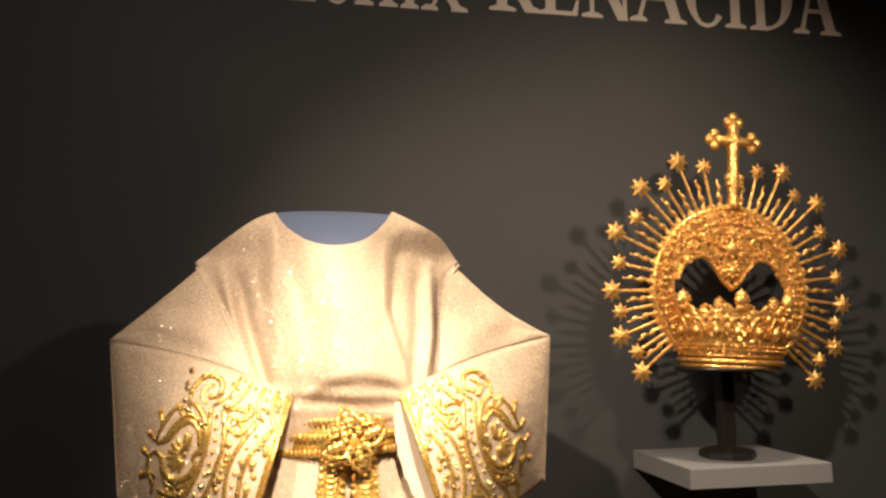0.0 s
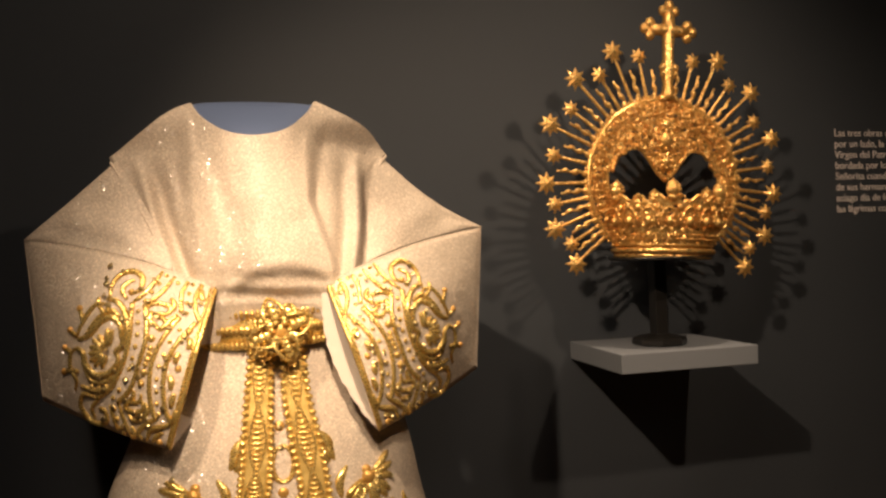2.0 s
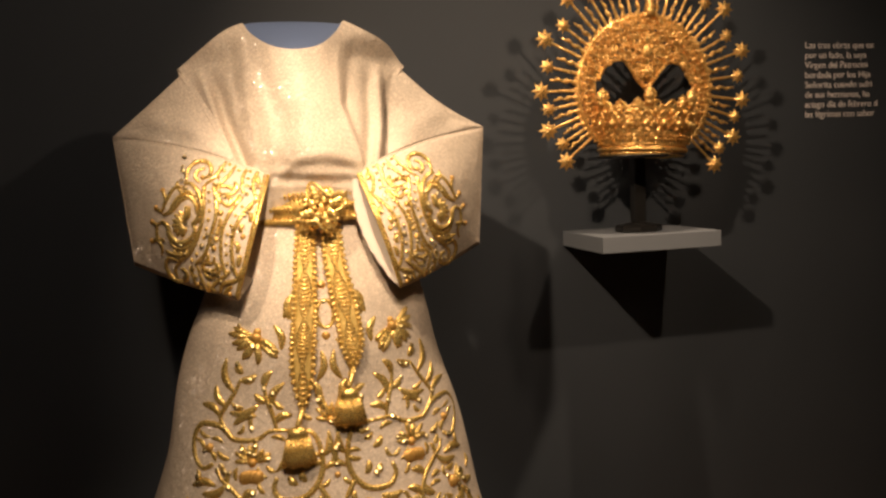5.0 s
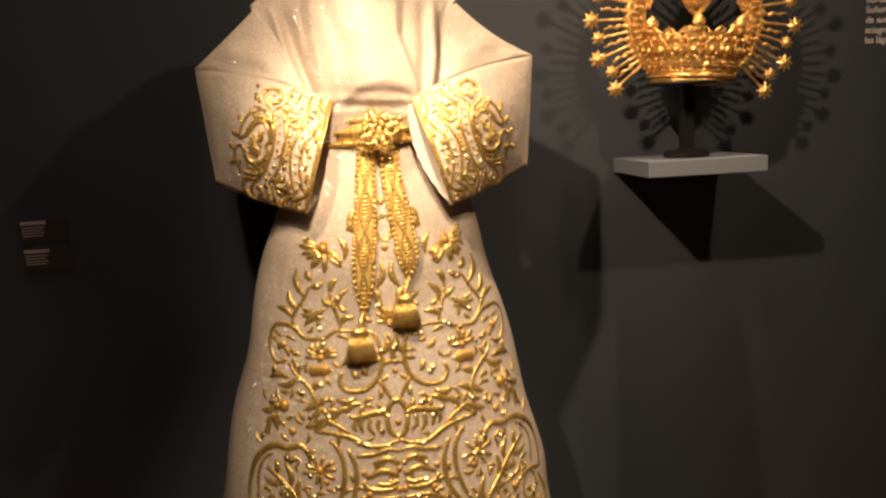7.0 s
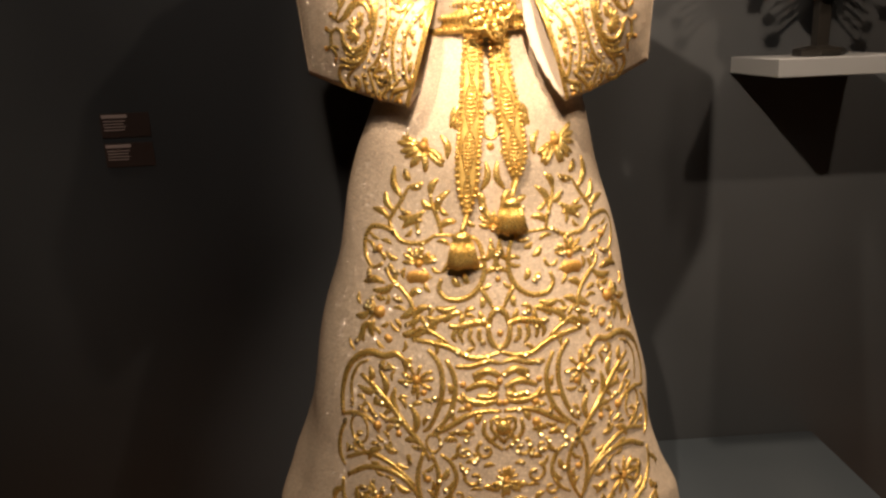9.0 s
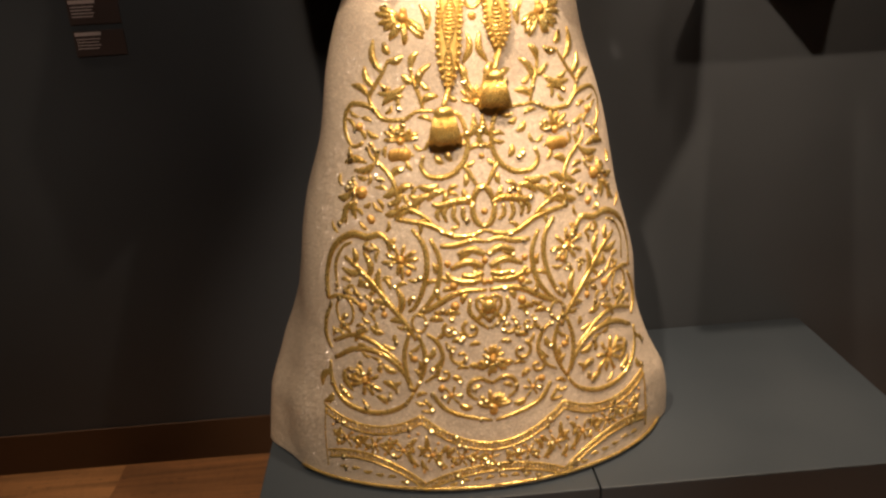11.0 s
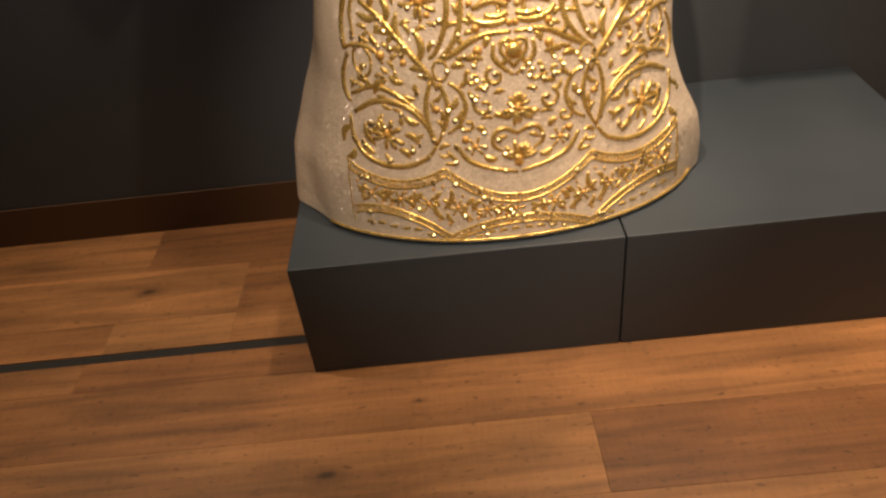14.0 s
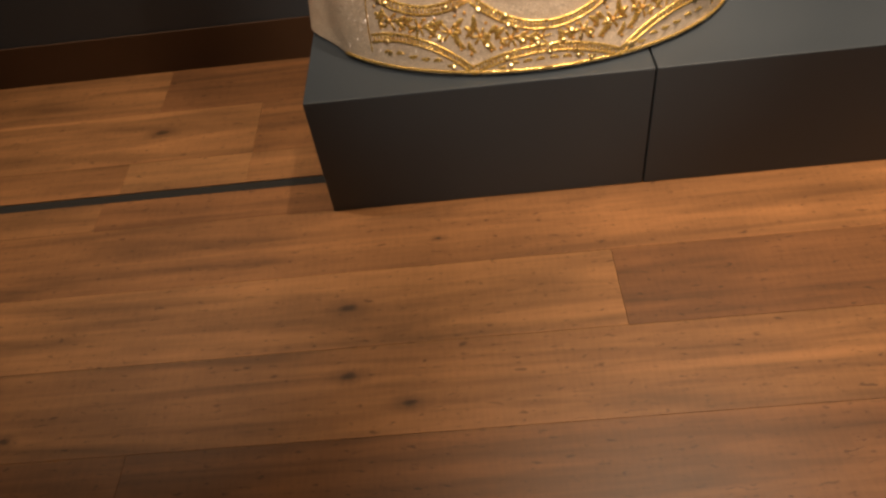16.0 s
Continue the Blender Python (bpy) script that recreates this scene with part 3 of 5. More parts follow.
def leaf(a, b, w=4.0, keep=None):
    (ax, az), (bx, bz) = a, b
    bend = dice.choice((-0.16, 0.16))
    mid = ((ax + bx) / 2 + bend * (bz - az), (az + bz) / 2 - bend * (bx - ax))
    stitch([a, mid, b], lambda k: 0.3 + 1.32 * w * math.sin(math.pi * (0.06 + 0.9 * k)) ** 0.8, lambda k: 0.4 + 0.55 * w * math.sin(math.pi * (0.06 + 0.9 * k)), "embroidered_leaf", steps=5, keep=keep)


def bead_mesh(dx, z, r, flat=0.7):
    p, n = skirt_point(dx / 1000, z / 1000, 0.0002)
    taken.append((-abs(dx), z))
    return ball(p, r / 1000, r / 1000 * flat, r / 1000, 8, 5)


def bud(dx, z, r=6):
    for side in ((1, -1) if abs(dx) > 4 else (1,)):
        part("embroidered_bud", bead_mesh(side * dx, z, r * 0.75), AMBER, skirt, "amber silk bud")


def coin(dx, z, r=6):
    part("embroidered_spangle", bead_mesh(dx, z, r * 0.8, 0.4), AMBER, skirt, "flat amber spangle")


def flower(dx, z, r=20, n=7, a0=0, a1=360):
    r *= 1.12
    for side in ((1, -1) if abs(dx) > 16 else (1,)):
        petals = []
        for i in range(n):
            a = radians(a0 + (a1 - a0) * i / max(1, n - 1))
            length = r * dice.uniform(0.85, 1.1)
            curl = dice.uniform(-0.25, 0.25)
            line = [Vector((side * (dx + length * k * math.cos(a + curl * k)), 0, z + length * k * math.sin(a + curl * k))) for k in (0.18, 0.4, 0.62, 0.82, 1.0)]
            taken.extend((-abs(q.x), q.z) for q in line)
            spots = [skirt_point(q.x / 1000, q.z / 1000, 0.0004) for q in line]
            w = [r * 0.001 * k for k in (0.07, 0.115, 0.13, 0.135, 0.06)]
            petals.append(sweep([s[0] for s in spots], [s[1] for s in spots], w, [0.9 * q for q in w], 6))
        part("embroidered_flower", join(*petals), THREAD, skirt)
        part("flower_heart", bead_mesh(side * dx, z, r * 0.24, 0.8), AMBER, skirt, "amber flower heart")


def ring(dx, z, r=12, h=16):
    pts = [(dx + r * math.cos(a), z + h * math.sin(a)) for a in [math.tau * i / 10 for i in range(11)]]
    stitch(pts, lambda k: 2.6, lambda k: 2.6, "embroidered_ring", steps=3)


def spiral(dx, z, r=16):
    pts = [(dx + r * (1 - 0.8 * i / 11) * math.cos(0.6 * i + 2), z + r * (1 - 0.8 * i / 11) * math.sin(0.6 * i + 2)) for i in range(12)]
    stitch(pts, lambda k: 3.9 * (1 - 0.35 * k), lambda k: 2.8, "embroidered_scroll", steps=3)


def pot(dx, z, r=16):
    for side in (1, -1):
        part("embroidered_vase", join(*[bead_mesh(side * (dx + q * r * 0.5), z - abs(q) * 1.5, r * 0.62, 0.4) for q in (-1, -0.33, 0.33, 1)]), AMBER, skirt, "amber padded vase")


def heart(a, r=25):
    dx, z = a
    lobes = []
    for side in (1, -1):
        line = [skirt_point((side * r * x) / 1000, (z + r * y) / 1000, 0.0008) for x, y in ((0, 0.45), (0.35, 0.72), (0.75, 0.5), (0.72, 0.0), (0.4, -0.45), (0.0, -0.9))]
        lobes.append(sweep([s[0] for s in line], [s[1] for s in line], [0.0035] * 6, [0.003] * 6, 6))
    lobes.append(bead_mesh(0, z, r * 0.5, 0.5))
    part("embroidered_heart", join(*lobes), THREAD, skirt)


# top flowers and the side branches
flower(-110, 1083, r=36, n=11, a0=152, a1=338)
bud(-108, 1092, r=9)
vine([(-189, 890), (-206, 882), (-217, 897), (-218, 925), (-206, 948), (-185, 950), (-168, 943), (-154, 928), (-120, 927), (-98, 939), (-69, 939)], w=4.4)
bud(-193, 914, r=10)
vine([(-168, 943), (-174, 961), (-165, 977), (-150, 998), (-138, 1020)], w=3.8)
leaf((-150, 998), (-160, 1052), w=5)
leaf((-140, 1018), (-114, 1026), w=5)
leaf((-165, 977), (-178, 1010), w=5)
leaf((-174, 963), (-202, 980), w=5)
leaf((-159, 968), (-113, 980), w=5)
leaf((-153, 950), (-118, 963), w=5)
leaf((-135, 1028), (-142, 1046), w=5)
vine([(-88, 942), (-93, 965), (-101, 989), (-105, 1020)], w=3.6)
leaf((-95, 973), (-71, 1012), w=4.8)
leaf((-99, 984), (-118, 997), w=4.8)
leaf((-91, 951), (-62, 962), w=4.8)
leaf((-103, 1005), (-89, 1031), w=4.8)
leaf((-73, 1063), (-82, 1102), w=4.8)
vine([(-32, 1012), (-37, 1030), (-28, 1053), (-15, 1074)], w=3.6)
leaf((-32, 1029), (-45, 1051), w=4.4)
leaf((-38, 982), (-56, 997), w=4.4)
leaf((-20, 981), (-28, 1010), w=5)
# flowers over the vases and the loops under the tassels
flower(-128, 893, r=27, n=9, a0=10, a1=170)
pot(-130, 872, r=19)
vine([(-92, 869), (-97, 852), (-84, 836), (-53, 837), (-30, 855), (-20, 882), (-24, 916), (-37, 935), (-69, 939)], w=4.4)
vine([(-30, 855), (-19, 838), (-9, 819)], w=4)
vine([(5, 881), (-3, 905), (-8, 932)], w=4)
leaf((-16, 896), (-8, 926), w=5)
leaf((-77, 913), (-62, 898), w=4.6)
leaf((-73, 871), (-60, 857), w=4.4)
leaf((-47, 860), (-53, 879), w=4.4)
vine([(-146, 776), (-140, 804), (-147, 834), (-163, 854), (-178, 868), (-183, 882)], w=4)
leaf((-140, 806), (-114, 824), w=5)
leaf((-143, 823), (-164, 803), w=5)
leaf((-147, 837), (-124, 850), w=5)
leaf((-143, 785), (-163, 775), w=5)
leaf((-224, 855), (-187, 858), w=5)
leaf((-209, 844), (-171, 859), w=5)
leaf((-217, 793), (-231, 754), w=5)
leaf((-209, 795), (-213, 764), w=5)
leaf((-224, 815), (-210, 803), w=5)
leaf((-241, 797), (-218, 807), w=5)
leaf((-119, 777), (-83, 810), w=5)
leaf((-105, 822), (-70, 824), w=5)
leaf((-91, 798), (-59, 814), w=5)
bud(-198, 809, r=15)
bud(-188, 768, r=8)
flower(-203, 811, r=20, n=5, a0=120, a1=230)
vine([(-146, 776), (-128, 788), (-105, 777), (-86, 763)], w=4)
bud(2, 865, r=7)
# central bloom with drooping petals
vine([(-16, 796), (-11, 809), (-2, 817), (5, 817)], w=5)
vine([(-19, 789), (-16, 768), (-8, 756), (1, 754)], w=5)
bud(1, 777, r=8)
vine([(-13, 790), (-32, 797), (-54, 794), (-72, 790), (-84, 794)], w=6)
vine([(-58, 790), (-66, 778), (-62, 764)], w=4)
vine([(-47, 788), (-50, 772), (-42, 758)], w=4)
vine([(-33, 787), (-34, 771), (-24, 761)], w=4)
vine([(-68, 789), (-77, 777), (-74, 766)], w=4)
bud(-41, 796, r=9)
bud(-26, 795, r=8)
vine([(-146, 768), (-114, 764), (-83, 756), (-54, 740), (-26, 739), (1, 747)], w=4.8)
vine([(-76, 724), (-47, 725), (-21, 732), (-1, 727)], w=4.8)
vine([(-146, 768), (-129, 780), (-104, 789)], w=4)
leaf((-118, 764), (-91, 772), w=4.4)
leaf((-156, 792), (-132, 810), w=4.4)
vine([(-120, 753), (-103, 728), (-99, 694), (-107, 657), (-123, 624), (-135, 614)], w=4.6)
vine([(-91, 737), (-78, 702), (-83, 661), (-98, 633), (-119, 612)], w=4.6)
vine([(-2, 706), (-23, 716), (-48, 709)], w=6)
vine([(-5, 686), (-32, 696), (-61, 685)], w=6)
vine([(-7, 666), (-31, 662), (-57, 667), (-68, 680)], w=6)
vine([(-6, 677), (-23, 671), (-43, 675)], w=6)
bud(-65, 694, r=8)
bud(-57, 657, r=10)
bud(-3, 697, r=8)
bud(-5, 661, r=8)
vine([(-121, 608), (-92, 623), (-62, 641), (-34, 648), (-2, 647)], w=5)
heart((0, 618), r=28)
vine([(-31, 633), (-33, 611), (-19, 593), (-2, 579)], w=4)
bud(-57, 623, r=11)
leaf((-77, 609), (-49, 609), w=4.6)
leaf((-45, 627), (-34, 643), w=4.6)
spiral(-31, 580, r=17)
spiral(-67, 580, r=14)
spiral(-53, 532, r=19)
spiral(-81, 500, r=15)
flower(2, 522, r=26, n=9, a0=190, a1=350)
flower(3, 527, r=20, n=7, a0=10, a1=170)
vine([(-108, 574), (-91, 559), (-83, 532), (-95, 501), (-116, 485)], w=4)
leaf((-102, 598), (-78, 599), w=4.6)
leaf((-96, 549), (-112, 528), w=4.4)
bud(-88, 473, r=9)
flower(-72, 459, r=17, n=6, a0=0, a1=300)
vine([(0, 477), (-21, 488), (-38, 481), (-42, 460), (-27, 447)], w=4)
leaf((-53, 482), (-69, 494), w=4.4)
leaf((-22, 507), (-39, 514), w=4.4)
flower(0, 431, r=28, n=9, a0=10, a1=170)
bud(0, 425, r=11)
leaf((-36, 435), (-59, 441), w=5)
vine([(-105, 463), (-86, 435), (-52, 419), (-3, 407)], w=4.4)
# upper roundels
vine([(-275, 620), (-274, 658), (-262, 701), (-243, 726), (-219, 739), (-195, 736), (-176, 742), (-163, 733), (-159, 714)], w=6)
vine([(-256, 641), (-256, 681), (-242, 712), (-223, 725)], w=3.4)
vine([(-238, 698), (-209, 676), (-186, 649), (-164, 621), (-140, 589), (-127, 563)], w=5.4)
leaf((-209, 676), (-245, 678), w=5)
leaf((-199, 665), (-205, 711), w=5)
leaf((-224, 687), (-222, 715), w=5)
leaf((-185, 649), (-220, 651), w=5)
leaf((-174, 635), (-179, 685), w=5)
leaf((-164, 621), (-196, 626), w=5)
leaf((-152, 607), (-154, 657), w=5)
leaf((-140, 591), (-168, 596), w=5)
leaf((-160, 714), (-148, 736), w=5)
flower(-142, 700, r=27, n=9, a0=0, a1=320)
bud(-142, 701, r=10)
bud(-131, 680, r=8)
bud(-185, 765, r=9)
bud(-213, 616, r=11)
bud(-177, 606, r=8)
vine([(-275, 620), (-253, 629), (-224, 623), (-211, 602)], w=4)
ring(-246, 604, r=15, h=25)
vine([(-270, 612), (-283, 580), (-285, 549), (-277, 529)], w=4.4)
# lower roundels
vine([(-137, 577), (-148, 538), (-147, 501), (-136, 465)], w=4.2)
vine([(-123, 574), (-113, 538), (-119, 501), (-136, 465)], w=4.2)
bud(-131, 528, r=8)
ring(-119, 594, r=12, h=16)
vine([(-273, 513), (-237, 536), (-200, 538), (-172, 525), (-151, 499), (-143, 476)], w=5.2)
vine([(-273, 544), (-237, 562), (-204, 556), (-175, 536), (-155, 516)], w=4.4)
vine([(-282, 507), (-283, 472), (-268, 440), (-236, 424), (-195, 423), (-157, 439), (-137, 463)], w=4.8)
flower(-221, 480, r=28, n=9, a0=20, a1=330)
bud(-221, 483, r=10)
leaf((-187, 514), (-162, 503), w=5)
leaf((-258, 495), (-244, 457), w=5)
leaf((-283, 488), (-303, 452), w=5)
leaf((-233, 550), (-207, 577), w=5)
leaf((-190, 482), (-166, 466), w=5)
leaf((-204, 453), (-185, 439), w=5)
leaf((-246, 442), (-265, 462), w=5)
leaf((-283, 445), (-302, 425), w=5)
leaf((-204, 583), (-180, 573), w=5)
leaf((-260, 574), (-239, 566), w=5)
vine([(-120, 452), (-106, 430), (-126, 430)], w=3.6)
# between the ribbons
ring(-1, 1115, r=14, h=22)
coin(-3, 1162, r=9)
coin(-1, 1080, r=9)
leaf((-20, 1010), (-10, 1057), w=4.5)
leaf((-17, 1001), (-2, 959), w=5)
flower(-2, 948, r=26, n=7, a0=15, a1=165)
leaf((46, 1150), (58, 1118), w=5)
leaf((62, 1138), (66, 1112), w=4.5)
leaf((-52, 1128), (-60, 1110), w=4.5)

# scalloped border above the hem


def upper_scallop(d):
    return 364 + 57 * (d / 128) ** 2 if d < 128 else 395 + 26 * ((d - 215) / 87) ** 2


def lower_scallop(d):
    return 322 - 34 * (d / 128) ** 2 if d < 128 else 342 - 54 * ((d - 250) / 122) ** 2


for fn, drops in ((upper_scallop, (0, -14)), (lower_scallop, (0, -13))):
    for drop in drops:
        for d0, d1 in ((0, 128), (128, 302)):
            stitch([(-(d0 + (d1 - d0) * i / 8), fn(d0 + (d1 - d0) * i / 8) + drop) for i in range(9)], lambda k: 2.6, lambda k: 2.4, "border_cord", steps=3)
    for side in (1, -1):
        part("bead_string", join(*[bead_mesh(side * d, fn(d) - 7, 2.0) for d in range(4, 300, 7)]), THREAD, skirt, "row of tiny gold beads")["kind"] = "stuff"
    for d in range(3, 300, 6):
        stitch([(-d, fn(d) - 2.5), (-d, fn(d) - 7), (-d, fn(d) - 11.5)], lambda k: 1.5, lambda k: 1.3, "border_rung", steps=1, keep=ground)
stitch([(-300, 415), (-304, 380), (-306, 340), (-306, 300)], lambda k: 1.6, lambda k: 1.6, "border_cord")
for side in (1, -1):
    hem = [skirt_point(side * d / 1000, 0.279, 0.0005) for d in range(0, 372, 12)]
    part("hem_cord", sweep([s[0] for s in hem], [s[1] for s in hem], [0.0028] * len(hem), [0.0028] * len(hem), 6), THREAD, skirt)
for d in range(10, 296, 17):
    mid = (upper_scallop(d) - 14 + lower_scallop(d)) / 2
    gap = upper_scallop(d) - 14 - lower_scallop(d)
    if gap < 12:
        continue
    if (d // 17) % 3 == 0:
        flower(-d, mid, r=min(17, gap * 0.5), n=6, a0=0, a1=300)
    else:
        up = 1 if (d // 17) % 3 == 1 else -1
        leaf((-d + 8, mid + up * gap * 0.3), (-d - 8, mid - up * gap * 0.05), w=4.0)
        leaf((-d + 8, mid - up * gap * 0.28), (-d - 3, mid - up * gap * 0.1), w=3.4)
        bud(-d, mid - gap * 0.3, r=4.6)
        bud(-d - 6, mid + gap * 0.33, r=4.2)
        leaf((-d - 9, mid + gap * 0.12), (-d + 1, mid + up * gap * 0.02), w=3.0, keep=ground)
for d in range(12, 290, 22):
    z = (lower_scallop(d) - 13 + 280) / 2
    if lower_scallop(d) - 13 - 280 > 9:
        leaf((-d + 8, z + 2), (-d - 8, z - 1), w=2.6)

# small sprigs in the ground between the scrolls
used = np.array(taken)
sprigs = 0
for _ in range(5200):
    z = dice.uniform(432, 985)
    edge = float(np.interp(z, (420, 650, 800, 930, 1050), (292, 268, 243, 205, 140)))
    d = -dice.uniform(6, edge)
    if np.min(np.hypot(used[:, 0] - d, used[:, 1] - z)) < (9.2 if z > 720 else 8.3):
        continue
    a, r = dice.uniform(0, math.pi), dice.uniform(7.5, 11.5)
    taken.clear()
    leaf((d - r * math.cos(a), z - r * math.sin(a)), (d + r * math.cos(a), z + r * math.sin(a)), w=dice.uniform(2.6, 3.8), keep=ground)
    used = np.vstack([used, np.array(taken)])
    sprigs += 1
    if sprigs > 110:
        break

# polished sequins added at random to stand in for glints on the gold
def sequin(p, n, r):
    """A small domed disc, tipped at random but upwards, so that some glint."""
    axis = (n + Vector((dice.uniform(-0.4, 0.4), 0, dice.uniform(0.15, 1.1)))).normalized()
    a = axis.cross(Vector((0.3, 0.2, 1))).normalized()
    b = axis.cross(a)
    rim = [p + n * 0.0012 + axis * h + r * k * (math.cos(math.tau * i / 8) * a + math.sin(math.tau * i / 8) * b) for k, h in ((1.0, 0.0), (0.6, 0.16 * r)) for i in range(8)]
    faces = [(i, (i + 1) % 8, 8 + (i + 1) % 8, 8 + i) for i in range(8)] + [(8 + i, 8 + (i + 1) % 8, 16) for i in range(8)] + [tuple(range(8))[::-1]]
    return rim + [p + n * 0.0012 + axis * 0.24 * r], faces


gloss = []
for x, z in used:
    if dice.random() < (0.075 if z > 425 else 0.03):
        side = dice.choice((-1, 1))
        gloss.append(sequin(*skirt_point(side * x / 1000, z / 1000, 0.0022), dice.uniform(0.0032, 0.0050)))
part("sequin_scatter", join(*gloss), SEQUIN, skirt, "polished gold sequins scattered to add glints")["kind"] = "stuff"
part("embroidered_ground", join(*ground), THREAD, skirt, "scattered small gold leaves between the scrolls")["kind"] = "stuff"

# ---------------- gold embroidery on the cuffs ----------------


def cuff_point(u, v, flip, lift=0.0):
    e = 0.004
    p = sleeve_cuff(u, v)
    n = (sleeve_cuff(min(u + e, 1), v) - sleeve_cuff(u - e, v)).cross(sleeve_cuff(u, min(v + e, 1)) - sleeve_cuff(u, max(v - e, 0))).normalized()
    if n.y > 0:
        n = -n
    p, n = p + n * lift, n
    return mirror(p, flip), (Vector((-n.x, n.y, n.z)) if flip else n)


def cuff_stitch(points, w, name, taper=True, mat=None):
    line = spline([(p[0], p[1], 0) for p in points], 6)
    m = len(line) - 1
    for flip in (False, True):
        spots = [cuff_point(q.x, min(max(q.y, 0.012), 0.988), flip, 0.0004) for q in line]
        ws = [0.00114 * w * ((0.4 + 0.6 * math.sin(math.pi * (0.1 + 0.8 * i / m))) if taper else 1) for i in range(m + 1)]
        part(name, sweep([s[0] for s in spots], [s[1] for s in spots], ws, [0.85 * q for q in ws], 6), mat or THREAD, cuffs[flip])


def cuff_ball(u, v, flip, r, flat=0.7):
    p, n = cuff_point(u, v, flip, 0.0003)
    return ball(p, r / 1000, r / 1000 * flat, r / 1000)


def cuff_beads(us, vs, r):
    for flip in (False, True):
        part("bead_string", join(*[cuff_ball(u, v, flip, r) for u, v in zip(us, vs)]), THREAD, cuffs[flip], "row of small gold beads")["kind"] = "stuff"


def cuff_arc(u, bow, v0=0.03, v1=0.97, n=9):
    return [(u - bow * math.sin(math.pi * i / (n - 1)), v0 + (v1 - v0) * i / (n - 1)) for i in range(n)]


cuff_stitch(cuff_arc(0.992, 0.0, 0.01, 0.99), 2.6, "cuff_cord", False)
cuff_stitch(cuff_arc(0.972, 0.0, 0.02, 0.98), 1.5, "cuff_cord", False)
# scrolls, bead bands and the palmette of the medallion
cuff_stitch([(0.863, 0.031), (0.85, 0.11), (0.869, 0.213)], 2.6, "cuff_cord", False)
cuff_stitch([(0.93, 0.02), (0.916, 0.089), (0.931, 0.166), (0.968, 0.226)], 2.6, "cuff_cord", False)
cuff_beads([0.888, 0.883, 0.884, 0.895], [0.037, 0.093, 0.147, 0.203], 3.0)
cuff_stitch([(0.867, 0.234), (0.808, 0.382), (0.775, 0.527), (0.79, 0.685), (0.835, 0.795), (0.866, 0.828)], 3.0, "cuff_cord", False)
cuff_stitch([(0.952, 0.235), (0.888, 0.371), (0.857, 0.503), (0.866, 0.637), (0.909, 0.762), (0.967, 0.835)], 3.0, "cuff_cord", False)
cuff_beads([0.881, 0.849, 0.832, 0.819, 0.821, 0.834, 0.85, 0.874], [0.305, 0.383, 0.463, 0.534, 0.606, 0.673, 0.74, 0.798], 3.0)
cuff_stitch([(0.621, 0.242), (0.624, 0.328), (0.629, 0.434), (0.616, 0.545), (0.586, 0.647), (0.532, 0.755), (0.455, 0.828)], 3.2, "cuff_cord", False)
cuff_stitch([(0.686, 0.229), (0.711, 0.329), (0.72, 0.434), (0.704, 0.547), (0.686, 0.66), (0.649, 0.75), (0.597, 0.811)], 3.2, "cuff_cord", False)
cuff_beads([0.658, 0.665, 0.671, 0.669, 0.662, 0.649, 0.629, 0.6, 0.562], [0.278, 0.34, 0.404, 0.471, 0.539, 0.605, 0.668, 0.737, 0.793], 3.2)
cuff_stitch([(0.626, 0.234), (0.668, 0.181), (0.71, 0.1), (0.739, 0.021)], 3.0, "cuff_cord")
cuff_stitch([(0.691, 0.227), (0.727, 0.183), (0.769, 0.109), (0.799, 0.029)], 3.0, "cuff_cord")
cuff_beads([0.683, 0.707, 0.734, 0.761, 0.82], [0.21, 0.155, 0.096, 0.038, 0.056], 3.0)
cuff_stitch([(0.5, 0.252), (0.51, 0.165), (0.554, 0.098), (0.609, 0.07), (0.652, 0.095), (0.648, 0.16), (0.612, 0.193)], 3.6, "cuff_scroll")
cuff_stitch([(0.592, 0.231), (0.563, 0.2), (0.573, 0.154), (0.616, 0.114)], 3.0, "cuff_scroll")
cuff_stitch([(0.489, 0.259), (0.543, 0.259), (0.592, 0.311), (0.614, 0.398), (0.592, 0.491), (0.562, 0.531), (0.578, 0.562)], 4.0, "cuff_scroll")
cuff_stitch([(0.338, 0.523), (0.404, 0.478), (0.462, 0.392), (0.523, 0.348), (0.573, 0.384), (0.586, 0.453)], 4.0, "cuff_scroll")
cuff_stitch([(0.378, 0.492), (0.439, 0.389), (0.511, 0.315), (0.568, 0.332)], 3.0, "cuff_scroll")
cuff_stitch([(0.322, 0.573), (0.366, 0.588), (0.382, 0.649), (0.443, 0.693), (0.524, 0.664), (0.571, 0.6), (0.577, 0.545)], 4.0, "cuff_scroll")
cuff_stitch([(0.36, 0.642), (0.406, 0.728), (0.486, 0.727), (0.567, 0.665), (0.6, 0.589)], 3.0, "cuff_scroll")
cuff_stitch([(0.341, 0.785), (0.43, 0.789), (0.532, 0.755), (0.588, 0.666)], 3.4, "cuff_scroll")
cuff_stitch([(0.455, 0.828), (0.356, 0.833), (0.329, 0.913), (0.392, 0.98), (0.474, 0.98), (0.526, 0.942), (0.506, 0.888), (0.466, 0.885)], 3.6, "cuff_scroll")
cuff_stitch([(0.47, 0.824), (0.412, 0.898), (0.431, 0.953)], 2.8, "cuff_scroll")
cuff_stitch([(0.489, 0.53), (0.468, 0.52), (0.424, 0.499)], 3.6, "cuff_petal")
cuff_stitch([(0.497, 0.522), (0.483, 0.502), (0.456, 0.464)], 3.6, "cuff_petal")
cuff_stitch([(0.51, 0.51), (0.508, 0.479), (0.505, 0.417)], 3.6, "cuff_petal")
